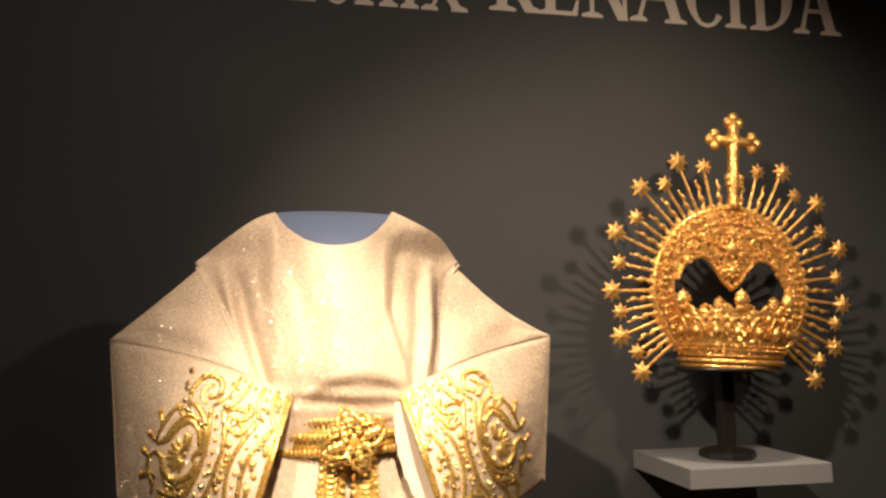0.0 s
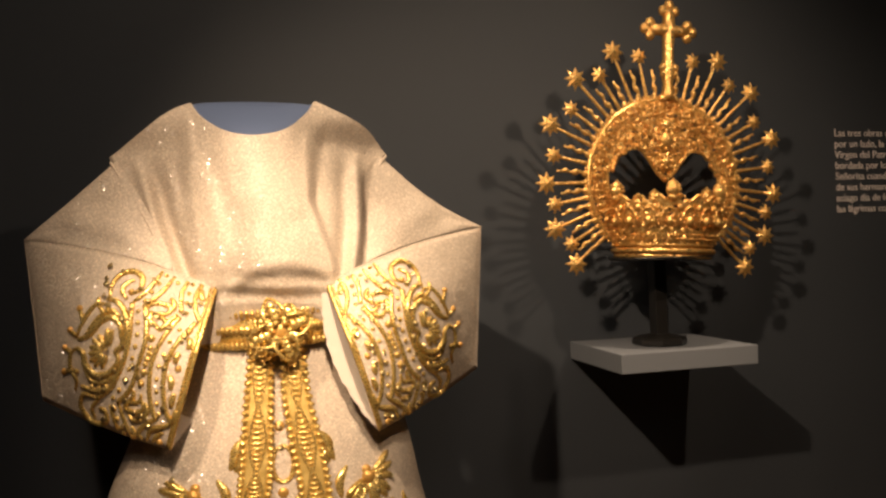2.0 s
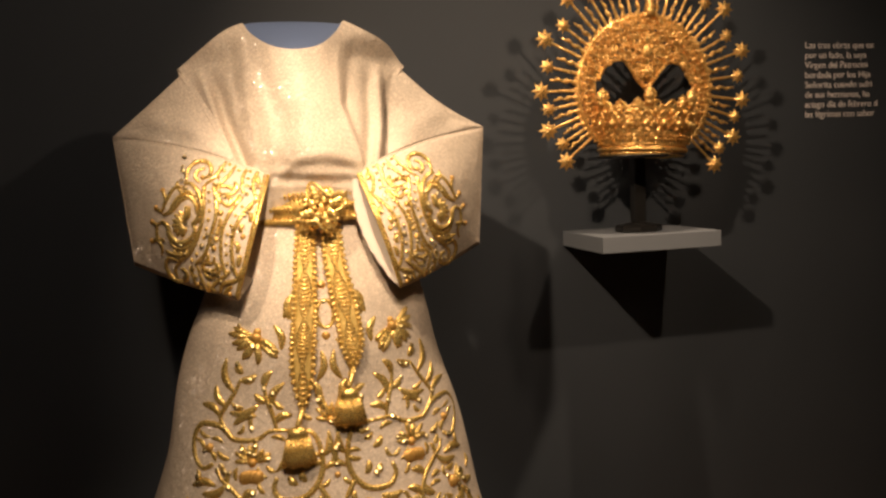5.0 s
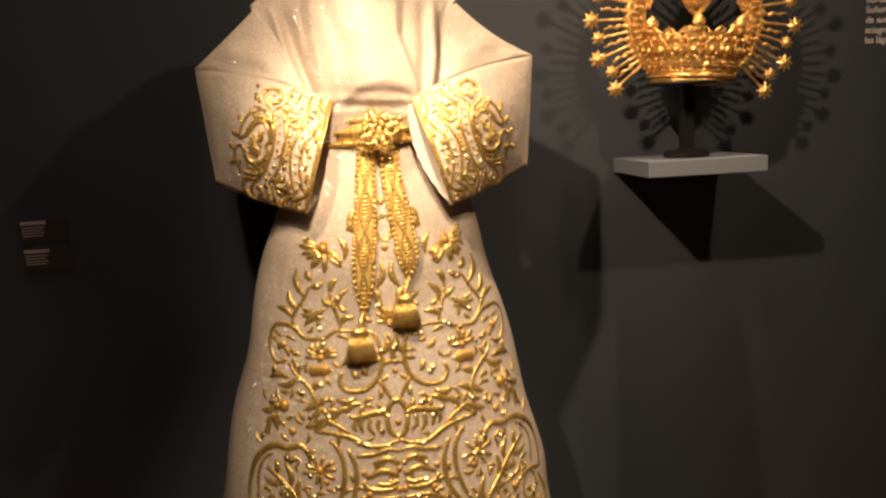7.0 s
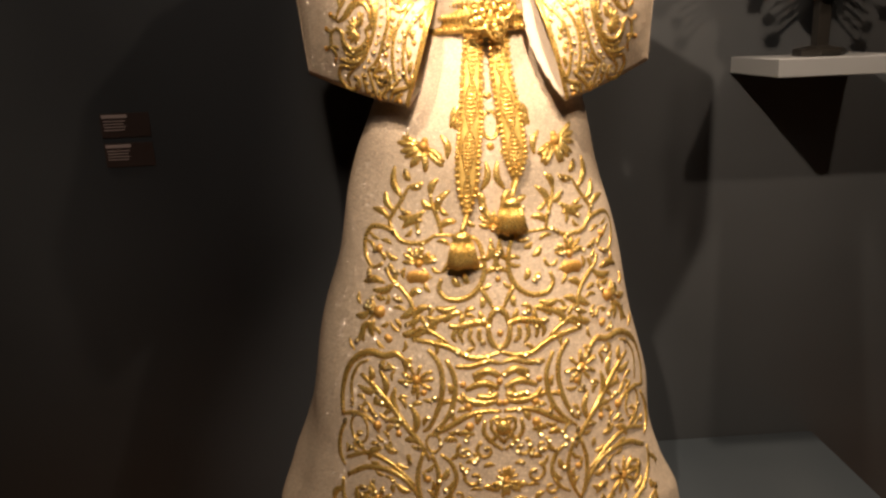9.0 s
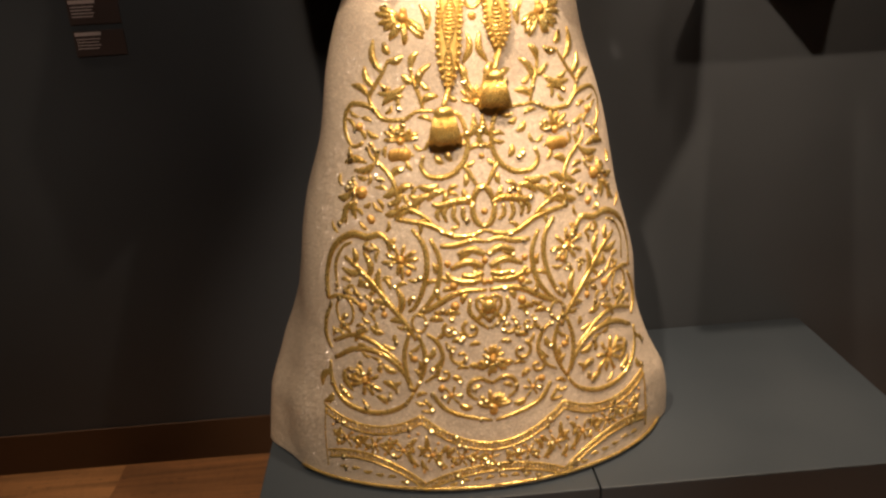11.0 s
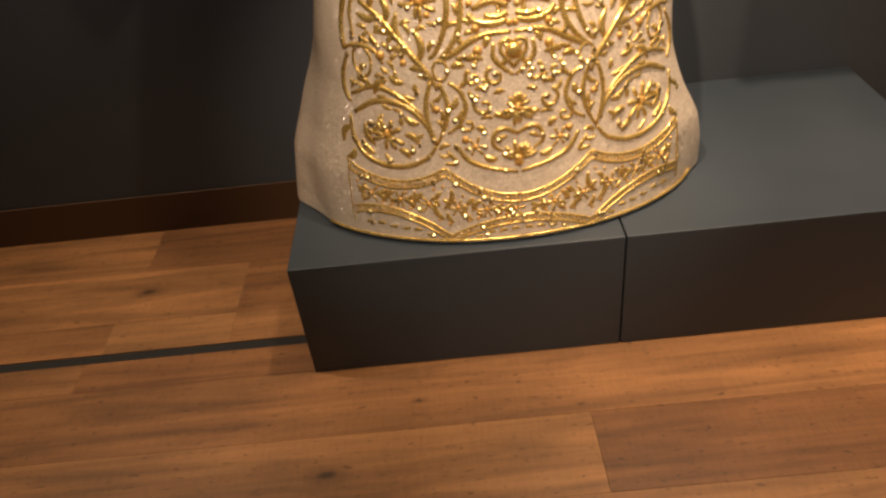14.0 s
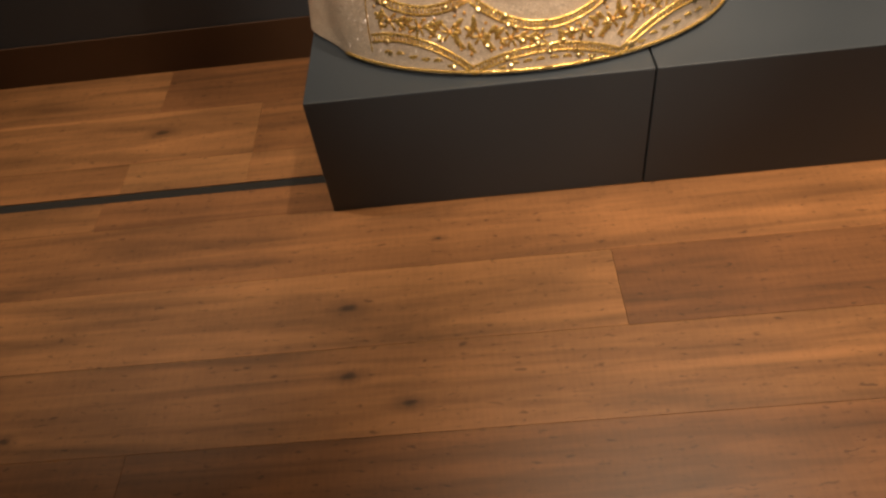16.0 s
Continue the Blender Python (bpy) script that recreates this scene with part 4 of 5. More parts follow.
cuff_stitch([(0.517, 0.509), (0.523, 0.478), (0.533, 0.415)], 3.6, "cuff_petal")
cuff_stitch([(0.486, 0.541), (0.46, 0.542), (0.409, 0.543)], 3.6, "cuff_petal")
cuff_stitch([(0.484, 0.552), (0.457, 0.563), (0.402, 0.584)], 3.6, "cuff_petal")
cuff_stitch([(0.487, 0.561), (0.462, 0.581), (0.412, 0.621)], 3.6, "cuff_petal")
cuff_stitch([(0.494, 0.567), (0.477, 0.592), (0.441, 0.644)], 3.6, "cuff_petal")
cuff_stitch([(0.504, 0.566), (0.497, 0.592), (0.483, 0.643)], 3.6, "cuff_petal")
cuff_stitch([(0.325, 0.514), (0.363, 0.418), (0.424, 0.314), (0.496, 0.284)], 2.8, "cuff_scroll")
cuff_stitch([(0.325, 0.573), (0.283, 0.617), (0.275, 0.704), (0.311, 0.76), (0.295, 0.829)], 2.8, "cuff_scroll")
cuff_stitch([(0.361, 0.425), (0.357, 0.392), (0.343, 0.351)], 2.8, "cuff_sprig")
cuff_stitch([(0.325, 0.507), (0.31, 0.5), (0.285, 0.485)], 2.8, "cuff_sprig")
cuff_stitch([(0.286, 0.609), (0.27, 0.606), (0.242, 0.595)], 2.8, "cuff_sprig")
cuff_stitch([(0.275, 0.704), (0.253, 0.726), (0.22, 0.74)], 2.8, "cuff_sprig")
cuff_stitch([(0.282, 0.709), (0.313, 0.71), (0.333, 0.704)], 2.8, "cuff_sprig")
cuff_stitch([(0.424, 0.314), (0.44, 0.292), (0.446, 0.261)], 2.8, "cuff_sprig")
cuff_stitch([(0.394, 0.363), (0.383, 0.377), (0.363, 0.385)], 2.8, "cuff_sprig")
cuff_stitch([(0.448, 0.307), (0.47, 0.329), (0.481, 0.344)], 2.8, "cuff_sprig")
cuff_stitch([(0.423, 0.783), (0.421, 0.773), (0.407, 0.755)], 2.8, "cuff_sprig")
cuff_stitch([(0.474, 0.778), (0.472, 0.766), (0.458, 0.748)], 2.8, "cuff_sprig")
cuff_stitch([(0.525, 0.757), (0.52, 0.747), (0.503, 0.73)], 2.8, "cuff_sprig")
cuff_stitch([(0.499, 0.332), (0.5, 0.317), (0.491, 0.295)], 2.8, "cuff_sprig")
cuff_stitch([(0.702, 0.24), (0.742, 0.204), (0.813, 0.201), (0.802, 0.242), (0.733, 0.263)], 3.2, "cuff_scroll")
cuff_stitch([(0.736, 0.308), (0.787, 0.334), (0.825, 0.27), (0.854, 0.225)], 3.2, "cuff_scroll")
cuff_stitch([(0.805, 0.152), (0.827, 0.179), (0.828, 0.219)], 3.6, "cuff_leaf")
cuff_stitch([(0.725, 0.251), (0.722, 0.299), (0.743, 0.333)], 3.4, "cuff_leaf")
cuff_stitch([(0.765, 0.273), (0.796, 0.279), (0.818, 0.311)], 3.0, "cuff_leaf")
cuff_beads([0.755, 0.753, 0.748, 0.742], [0.451, 0.483, 0.516, 0.547], 4.0)
cuff_beads([0.741, 0.733, 0.752], [0.593, 0.658, 0.398], 5.0)
cuff_stitch([(0.746, 0.717), (0.733, 0.768), (0.669, 0.788), (0.653, 0.83), (0.722, 0.832), (0.769, 0.799), (0.752, 0.75)], 3.2, "cuff_scroll")
cuff_stitch([(0.694, 0.711), (0.693, 0.752), (0.668, 0.779)], 3.2, "cuff_leaf")
cuff_stitch([(0.775, 0.757), (0.8, 0.805), (0.772, 0.853)], 3.2, "cuff_leaf")
cuff_stitch([(0.672, 0.852), (0.715, 0.881), (0.774, 0.865)], 3.2, "cuff_leaf")
cuff_stitch([(0.601, 0.817), (0.641, 0.887), (0.699, 0.98)], 2.8, "cuff_cord")
cuff_stitch([(0.54, 0.846), (0.576, 0.917), (0.607, 0.98)], 2.8, "cuff_cord")
cuff_beads([0.577, 0.6, 0.626, 0.653], [0.856, 0.908, 0.957, 0.98], 3.2)
cuff_stitch([(0.788, 0.98), (0.756, 0.945), (0.814, 0.871), (0.859, 0.832)], 3.4, "cuff_scroll")
cuff_stitch([(0.825, 0.98), (0.839, 0.91), (0.907, 0.869), (0.967, 0.836)], 3.4, "cuff_scroll")
cuff_stitch([(0.707, 0.923), (0.729, 0.958), (0.728, 0.98)], 3.2, "cuff_leaf")
cuff_stitch([(0.867, 0.98), (0.886, 0.939), (0.923, 0.901)], 3.2, "cuff_leaf")
cuff_stitch([(0.931, 0.331), (0.951, 0.352), (0.95, 0.391)], 4.0, "cuff_leaf")
cuff_stitch([(0.912, 0.426), (0.9, 0.456), (0.905, 0.489)], 4.0, "cuff_leaf")
cuff_stitch([(0.884, 0.564), (0.906, 0.598), (0.909, 0.638)], 4.0, "cuff_leaf")
cuff_stitch([(0.939, 0.651), (0.933, 0.7), (0.936, 0.734)], 4.0, "cuff_leaf")
cuff_stitch([(0.936, 0.049), (0.94, 0.081), (0.957, 0.106)], 4.0, "cuff_leaf")
cuff_stitch([(0.942, 0.273), (0.929, 0.297), (0.923, 0.317)], 4.0, "cuff_leaf")
cuff_stitch([(0.971, 0.745), (0.972, 0.799), (0.968, 0.828)], 4.0, "cuff_leaf")
for u, v in ((0.285, 0.483), (0.242, 0.595), (0.343, 0.348), (0.223, 0.74), (0.926, 0.513), (0.917, 0.965), (0.727, 0.98), (0.375, 0.964), (0.609, 0.188), (0.477, 0.484), (0.455, 0.57), (0.443, 0.606), (0.736, 0.659)):
    for flip in (False, True):
        part("cuff_bud", cuff_ball(u, v, flip, 4.4), AMBER, cuffs[flip], "amber silk bud")

# random discs added for the cuffs' glints
for flip in (False, True):
    shine = [sequin(*cuff_point(dice.uniform(0.45, 0.95), dice.uniform(0.06, 0.94), flip, 0.0022), dice.uniform(0.0026, 0.0040)) for _ in range(46)]
    part("sequin_scatter", join(*shine), SEQUIN, cuffs[flip], "polished gold sequins scattered to add glints")["kind"] = "stuff"

# ---------------- sash ----------------
sash = thing("gold_sash", "gold braided sash tied with a flower knot, ending in tassels", "sash")
rows = []
for i, (z, o) in enumerate(((1.262, 0.0), (1.264, 0.004), (1.288, 0.006), (1.312, 0.004), (1.314, 0.0))):
    rows.append([(0.434 + (0.104 + o) * math.cos(math.tau * j / 72), 0.262 + (0.087 + o) * math.sin(math.tau * j / 72), z + 0.010 * math.sin(math.tau * j / 72 + 1.5) * 0.3) for j in range(72)])
belt = part("belt", grid_mesh(rows, True), THREAD, sash)
for z in (1.268, 1.288, 1.308):
    line = []
    for j in range(50):
        a = math.pi + math.pi * j / 49
        line.append(ball((0.434 + 0.112 * math.cos(a), 0.262 + 0.096 * math.sin(a), z + 0.003 * math.sin(a + 1.5)), 0.0031, 0.0035, 0.0058, 8, 5))
    part("bead_string", join(*line), THREAD, belt, "row of gold bullion beads")["kind"] = "stuff"


def ribbon_place(line, k):
    n = len(line) - 1
    i = min(int(k * n), n - 1)
    return line[i].lerp(line[i + 1], k * n - i)


def ribbon(points, tip):
    """A stiff braided ribbon hanging down the skirt, with beaded edges."""
    line = spline([(GX + dx / 1000, skirt_front(GX + dx / 1000, z / 1000) - 0.009, z / 1000) for dx, z in points], 12)
    rows = []
    m = len(line) - 1

    def half(k):
        return 0.0182 * min(1.0, 0.72 + k * 0.6) * (min(1.0, (1.0 - k) / 0.16) ** 0.6 if k > 0.84 else 1.0) + 0.0012

    for i, p in enumerate(line):
        w = half(i / m)
        rows.append([p + Vector((w * x, y, 0)) for x, y in ((-1, 0.002), (-0.95, -0.002), (-0.5, -0.0035), (0, -0.002), (0.5, -0.0035), (0.95, -0.002), (1, 0.002), (0, 0.003))])
    body = part("ribbon", grid_mesh(rows, True), LAME, sash)
    turns = abs(line[0].z - line[-1].z) / 0.083
    count = int(abs(line[0].z - line[-1].z) / 0.0090)
    for side in (-1, 1):
        beads = []
        for i in range(count):
            k = (i + 0.5) / count
            p = ribbon_place(line, k)
            w = half(k)
            beads.append(ball((p.x + side * w * 0.92, p.y - 0.0025, p.z), 0.0048, 0.0042, 0.0036, 8, 5))
        part("bead_string", join(*beads), THREAD, body, "edge of gold bullion beads")["kind"] = "stuff"
        waves = [ribbon_place(line, i / 64) + Vector((side * half(i / 64) * (0.06 + 0.5 * abs(math.sin(math.pi * turns * i / 64 + 0.5))), -0.004, 0)) for i in range(65)]
        part("braid", sweep(waves, [Vector((0, -1, 0))] * 65, [0.0017] * 65, [0.0019] * 65, 6), THREAD, body)
    bars = []
    for i in range(int(1.4 * count)):
        k = (i + 0.5) / int(1.4 * count)
        w = half(k) * 0.46 * abs(math.sin(math.pi * turns * k + 0.5)) + 0.0004
        p = ribbon_place(line, k)
        bars.append(ball((p.x, p.y - 0.0035, p.z), w, 0.0022, 0.0024, 8, 5))
    part("bullion", join(*bars), THREAD, body)["kind"] = "stuff"
    # cord and bell tassel
    end = line[-1]
    tx, tz, tw, th = tip
    top = Vector((GX + tx / 1000, skirt_front(GX + tx / 1000, tz / 1000) - 0.022, tz / 1000))
    part("tassel_cord", rod(spline([end, end.lerp(top, 0.5) + Vector((0, -0.003, 0)), top], 6), 0.0045, 8), THREAD, body)
    rings = []
    for q, r in ((0.0, 0.14), (0.04, 0.40), (0.12, 0.56), (0.20, 0.60), (0.24, 0.55), (0.28, 0.62), (0.6, 0.80), (0.8, 0.90), (1.0, 1.0), (1.0, 0.93), (0.8, 0.8), (0.4, 0.4)):
        rings.append([top + Vector((tw * r * math.cos(math.tau * j / 40) * (1 + 0.02 * (j % 2)), 0.62 * tw * r * math.sin(math.tau * j / 40) * (1 + 0.05 * (j % 2)), -th * q)) for j in range(40)])
    part("tassel", grid_mesh(rings, True), THREAD, body, "gold fringed bell tassel")
    threads = []
    for j in range(44):
        a = math.tau * j / 44
        threads.append(rod([top + Vector((tw * r * math.cos(a), 0.62 * tw * r * math.sin(a), -th * q)) for q, r in ((0.3, 0.64), (0.65, 0.84), (1.03 + 0.03 * math.sin(j * 5.1), 1.02))], 0.0011, 4))
    part("fringe", join(*threads), THREAD, body)


ribbon([(-22, 1262), (-28, 1190), (-33, 1120), (-40, 1060), (-45, 975)], (-56, 950, 0.027, 0.058))
ribbon([(18, 1262), (20, 1200), (30, 1140), (38, 1085), (40, 1030)], (28, 1000, 0.026, 0.056))

# flower knot
knot = part("flower_knot", ball((0.436, 0.150, 1.287), 0.016, 0.012, 0.016, 10, 6), AMBER, sash, "gold flower knot with looped petals")
for i in range(8):
    a = math.tau * i / 8 + 0.35
    r = (0.042, 0.034)[i % 2]
    loop = []
    for j in range(15):
        b = math.tau * j / 14
        q, s = r * (0.5 - 0.5 * math.cos(b)), 0.0115 * math.sin(b) * (1.2 + 0.35 * math.cos(b))
        loop.append(Vector((0.436 + q * math.cos(a) - s * math.sin(a), 0.146 - 0.014 * math.sin(math.pi * q / r) + 0.006 * (i % 2), 1.287 + q * math.sin(a) + s * math.cos(a))))
    part("petal", rod(loop, 0.0026, 6), THREAD, knot)
    part("petal_filling", join(*[ball((0.436 + r * k * math.cos(a), 0.143 - 0.008 * math.sin(math.pi * k), 1.287 + r * k * math.sin(a)), 0.0062, 0.0022, 0.0062, 8, 4) for k in (0.42, 0.58, 0.74)]), THREAD, knot)
for i in range(6):
    a = math.tau * i / 6
    part("stamen", ball((0.436 + 0.011 * math.cos(a), 0.136, 1.287 + 0.011 * math.sin(a)), 0.0042), THREAD, knot)

# ---------------- crown ----------------
CC = Vector((1.142, 0.422, 1.493))
crown = thing("crown", "gilded openwork crown with starred rays and cross, slightly tilted", "crown")
dice = random.Random(5)


def polar(r, deg, y=0.0):
    return CC + Vector((r * math.cos(radians(deg)), y, r * math.sin(radians(deg))))


def openwork(inside, to_place, us, vs, thick, relief, holes, seed):
    """Pierced, chased metal: cells of a grid that lie inside, with relief and small holes."""
    verts, faces, index = [], [], {}

    def corner(i, j, back):
        key = (i, j, back)
        if key not in index:
            u, v = us[i], vs[j]
            bump_h = relief * (noise.noise(Vector((u * 160, v * 160, seed))) + 0.6 * noise.noise(Vector((u * 330, v * 330, seed + 3))))
            index[key] = len(verts)
            verts.append(to_place(u, v, thick if back else bump_h))
        return index[key]

    kept = set()
    for i in range(len(us) - 1):
        for j in range(len(vs) - 1):
            u, v = (us[i] + us[i + 1]) / 2, (vs[j] + vs[j + 1]) / 2
            if inside(u, v) and noise.noise(Vector((u * 120, v * 120, seed + 9))) > holes:
                kept.add((i, j))
    for i, j in kept:
        faces.append((corner(i, j, 0), corner(i + 1, j, 0), corner(i + 1, j + 1, 0), corner(i, j + 1, 0)))
        faces.append((corner(i, j + 1, 1), corner(i + 1, j + 1, 1), corner(i + 1, j, 1), corner(i, j, 1)))
        for (a, b), (c, d), n in (((i, j), (i + 1, j), (i, j - 1)), ((i + 1, j), (i + 1, j + 1), (i + 1, j)), ((i + 1, j + 1), (i, j + 1), (i, j + 1)), ((i, j + 1), (i, j), (i - 1, j))):
            if n not in kept:
                faces.append((corner(c, d, 0), corner(a, b, 0), corner(a, b, 1), corner(c, d, 1)))
    return verts, faces


def scroll_mesh(c, r, y, turn, thick=0.0017):
    line = []
    for i in range(11):
        a, q = turn + 0.75 * i, r * (1 - 0.075 * i)
        line.append(Vector((c[0] + q * math.cos(a), y, c[1] + q * math.sin(a))))
    return rod(line, [thick * (1 - 0.04 * i) for i in range(11)], 5)


# halo band and heart-edged panel
def dome_inside(u, v):
    r = math.hypot(u, v)
    if r > 0.148:
        return False
    if r > 0.114:
        return v > 0 or abs(math.degrees(math.atan2(v, u)) + 90) > 34
    x = abs(u)
    low = 1.15 * x if x < 0.045 else 0.052 + 0.010 * math.sin(math.pi * min(1, (x - 0.045) / 0.05)) - max(0, x - 0.075) * 1.1
    return v > low


us = [-0.152 + 0.0027 * i for i in range(114)]
vs = [-0.135 + 0.0027 * i for i in range(106)]
panel = part("halo_panel", openwork(dome_inside, lambda u, v, d: CC + Vector((u, -0.003 - d if d < 0.0035 or d > 0.0045 else 0.004, v)), us, vs, 0.004, 0.0014, -0.24, 2.0), CROWN, crown)
for r, th in ((0.150, 0.0048), (0.114, 0.0040)):
    part("halo_rim", rod([polar(r, a) for a in range(-55, 236, 3)], th, 8), CROWN, crown)
for a in range(-54, 235, 4):
    part("pearl", ball(polar(0.1565, a), 0.0030), CROWN, crown)
scrolls, grains = [], []
for i, a in enumerate(range(-52, 234, 11)):
    # a pair of facing volutes with a bud between them
    for side in (-1, 1):
        p = polar(0.132, a + 2.4 * side)
        scrolls.append(scroll_mesh((p.x, p.z), 0.0105, CC.y - 0.0075, radians(a) + (0.4 if side > 0 else 2.6), 0.0019))
    grains.append(ball(polar(0.1405, a, -0.010), 0.0042, 0.0036, 0.0042, 7, 4))
    grains.append(ball(polar(0.123, a + 5.5, -0.009), 0.0036, 0.003, 0.0036, 7, 4))
for a in range(-54, 235, 3):
    grains.append(ball(polar(0.1445, a, -0.006), 0.0017, n=6, m=4))
    grains.append(ball(polar(0.1195, a, -0.006), 0.0016, n=6, m=4))
for x, z, r in ((0.020, 0.088, 0.015), (0.046, 0.083, 0.014), (0.070, 0.070, 0.011), (0.022, 0.058, 0.012), (0.014, 0.030, 0.010), (0.048, 0.062, 0.008), (0.086, 0.050, 0.009), (0.033, 0.103, 0.009), (0.060, 0.094, 0.008)):
    for side in (-1, 1):
        scrolls.append(scroll_mesh((CC.x + side * x, CC.z + z), r, CC.y - 0.009, 0.5 if side > 0 else 2.4, 0.0021))
        for k in range(5):
            b = 1.256 * k + x * 40
            grains.append(ball(CC + Vector((side * (x + 0.6 * r * math.cos(b)), -0.008, z + 0.6 * r * math.sin(b))), 0.0019, n=6, m=4))
for side in (-1, 1):
    edge = [CC + Vector((side * x, -0.004, z)) for x, z in ((0, 0.0), (0.018, 0.016), (0.034, 0.038), (0.052, 0.056), (0.076, 0.054), (0.096, 0.038), (0.106, 0.012))]
    line = spline(edge, 6)
    scrolls.append(rod(line, 0.0034, 6))
    grains += [ball(p + Vector((0, -0.004, 0.0035)), 0.0024, n=6, m=4) for p in line[::2]]
for s in scrolls:
    part("scroll", s, CROWN, panel)
part("granulation", join(*grains), CROWN, panel, "fine gilded beadwork")["kind"] = "stuff"
for x, z, r in ((0, 0.075, 0.014), (0, 0.035, 0.010), (0, 0.103, 0.009)):
    part("boss", ball(CC + Vector((x, -0.008, z)), r, 0.006, r, 10, 6), CROWN, panel)
    for k in range(8):
        q = math.tau * k / 8
        part("rosette_petal", ball(CC + Vector((x + 1.15 * r * math.cos(q), -0.008, z + 1.15 * r * math.sin(q))), 0.0042, 0.004, 0.0042, 7, 4), CROWN, panel)

# basket of the crown
BC, BR, BD = Vector((1.141, 0.422, 0)), 0.104, 0.088


def basket_radius(z):
    return float(np.interp(z, (1.35, 1.365, 1.385, 1.42, 1.465), (0.087, 0.089, 0.096, 0.103, 0.107)))


def basket_place(u, v, d):
    a = u / BR
    out = (basket_radius(v) + (d if d < 0.0035 or d > 0.0045 else -0.004)) / BR
    return (BC.x + BR * out * math.cos(a), BC.y + BD * out * math.sin(a), v)


us = [BR * math.tau * i / 200 for i in range(201)]
vs = [1.372 + 0.0029 * i for i in range(34)]
basket = part("basket", openwork(lambda u, v: v < 1.457 + 0.006 * math.cos(u / BR * 18), basket_place, us, vs, 0.004, 0.0016, -0.26, 7.0), CROWN, crown)
for z, r, th in ((1.355, 0.086, 0.0046), (1.364, 0.091, 0.0050), (1.374, 0.090, 0.0030)):
    part("base_ring", rod([(BC.x + r * math.cos(math.tau * j / 64), BC.y + r * BD / BR * math.sin(math.tau * j / 64), z) for j in range(65)], th, 8), CROWN, crown)
grains = []
for k in range(18):
    a = math.tau * (k + 0.5) / 18
    part("boss", ball(basket_place(a * BR, 1.415, 0.003), 0.0075, 0.0065, 0.0085), CROWN, basket)
    part("boss", ball(basket_place((a + 0.17) * BR, 1.438, 0.003), 0.0052, 0.005, 0.006), CROWN, basket)
    part("arch", rod([basket_place((a + 0.15 * math.cos(q)) * BR, 1.405 + 0.034 * math.sin(q), 0.0032) for q in [math.pi * i / 10 for i in range(11)]], 0.0019, 6), CROWN, basket)
    for i in range(8):
        q = math.tau * i / 8
        grains.append(ball(basket_place((a + 0.095 * math.cos(q)) * BR, 1.414 + 0.0125 * math.sin(q), 0.003), 0.0018, n=6, m=4))
for k in range(90):
    for z in (1.384, 1.391, 1.455 + 0.006 * math.cos(math.tau * k / 90 * 18)):
        grains.append(ball(basket_place(math.tau * k / 90 * BR, z, 0.002), 0.0020, n=6, m=4))
part("granulation", join(*grains), CROWN, basket, "fine gilded beadwork")["kind"] = "stuff"
for k in range(6):
    a = radians(-107 + 60 * k)
    base = Vector((BC.x + 0.106 * math.cos(a), BC.y + 0.090 * math.sin(a), 1.456))
    lobes = [ball(base, 0.012, 0.007, 0.007), ball(base + Vector((0, 0, 0.013)), 0.0135, 0.0085, 0.0135, 10, 6), ball(base + Vector((0, 0, 0.021)), 0.0115, 0.008, 0.0085, 10, 6), ball(base + Vector((0, 0, 0.030)), 0.0028)]
    lobes += [ball(base + Vector((0.0125 * math.cos(q), -0.003, 0.013 + 0.0125 * math.sin(q))), 0.0026, n=6, m=4) for q in [math.pi * i / 6 for i in range(7)]]
    part("finial", join(*lobes), CROWN, crown)

# rays


def star_mesh(c, r):
    verts = [c + Vector((0, -0.0075, 0)), c + Vector((0, 0.004, 0))]
    for i in range(16):
        q = r if i % 2 == 0 else r * 0.56
        verts.append(c + Vector((q * math.cos(math.tau * i / 16), -0.0008 - (0.002 if i % 2 else 0), q * math.sin(math.tau * i / 16))))
    faces = [(0, 2 + i, 2 + (i + 1) % 16) for i in range(16)] + [(1, 2 + (i + 1) % 16, 2 + i) for i in range(16)]
    return verts, faces


def beam(a, r0, r1, w0, w1, wave=0.0):
    d, s = Vector((math.cos(a), 0, math.sin(a))), Vector((-math.sin(a), 0, math.cos(a)))
    line = [CC + d * (r0 + (r1 - r0) * i / 14) + s * wave * math.sin(i * 1.1) for i in range(15)]
    ws = [(w0 + (w1 - w0) * i / 14) * (1 + (0.38 if wave else 0) * math.sin(i * 1.35)) for i in range(15)]
    return sweep(line, [Vector((0, -1, 0))] * 15, ws, [0.6 * w for w in ws], 6)


STARS = ((13.8, 0.232), (25.1, 0.253), (35.5, 0.228), (45.7, 0.250), (57.3, 0.222), (68.2, 0.243), (80.6, 0.221), (93.6, 0.231), (103.3, 0.220), (113.9, 0.233), (123.5, 0.217), (132.2, 0.231))
for side in (-1, 1):
    for k, (lean, reach) in enumerate(STARS):
        ang = radians(90 - side * lean)
        ray = part("ray", beam(ang, 0.151, reach, 0.0040, 0.0026), CROWN, crown)
        star = part("star", star_mesh(CC + Vector((math.cos(ang), 0, math.sin(ang))) * reach, 0.0215 if k % 2 else 0.0170), CROWN, ray, smooth=False)
        before = STARS[k - 1][0] if k else 1.0
        ang = radians(90 - side * (before + lean) / 2)
        part("flame_ray", beam(ang, 0.151, 0.205 + 0.006 * (k % 2), 0.0052, 0.0026, 0.0016), CROWN, crown)

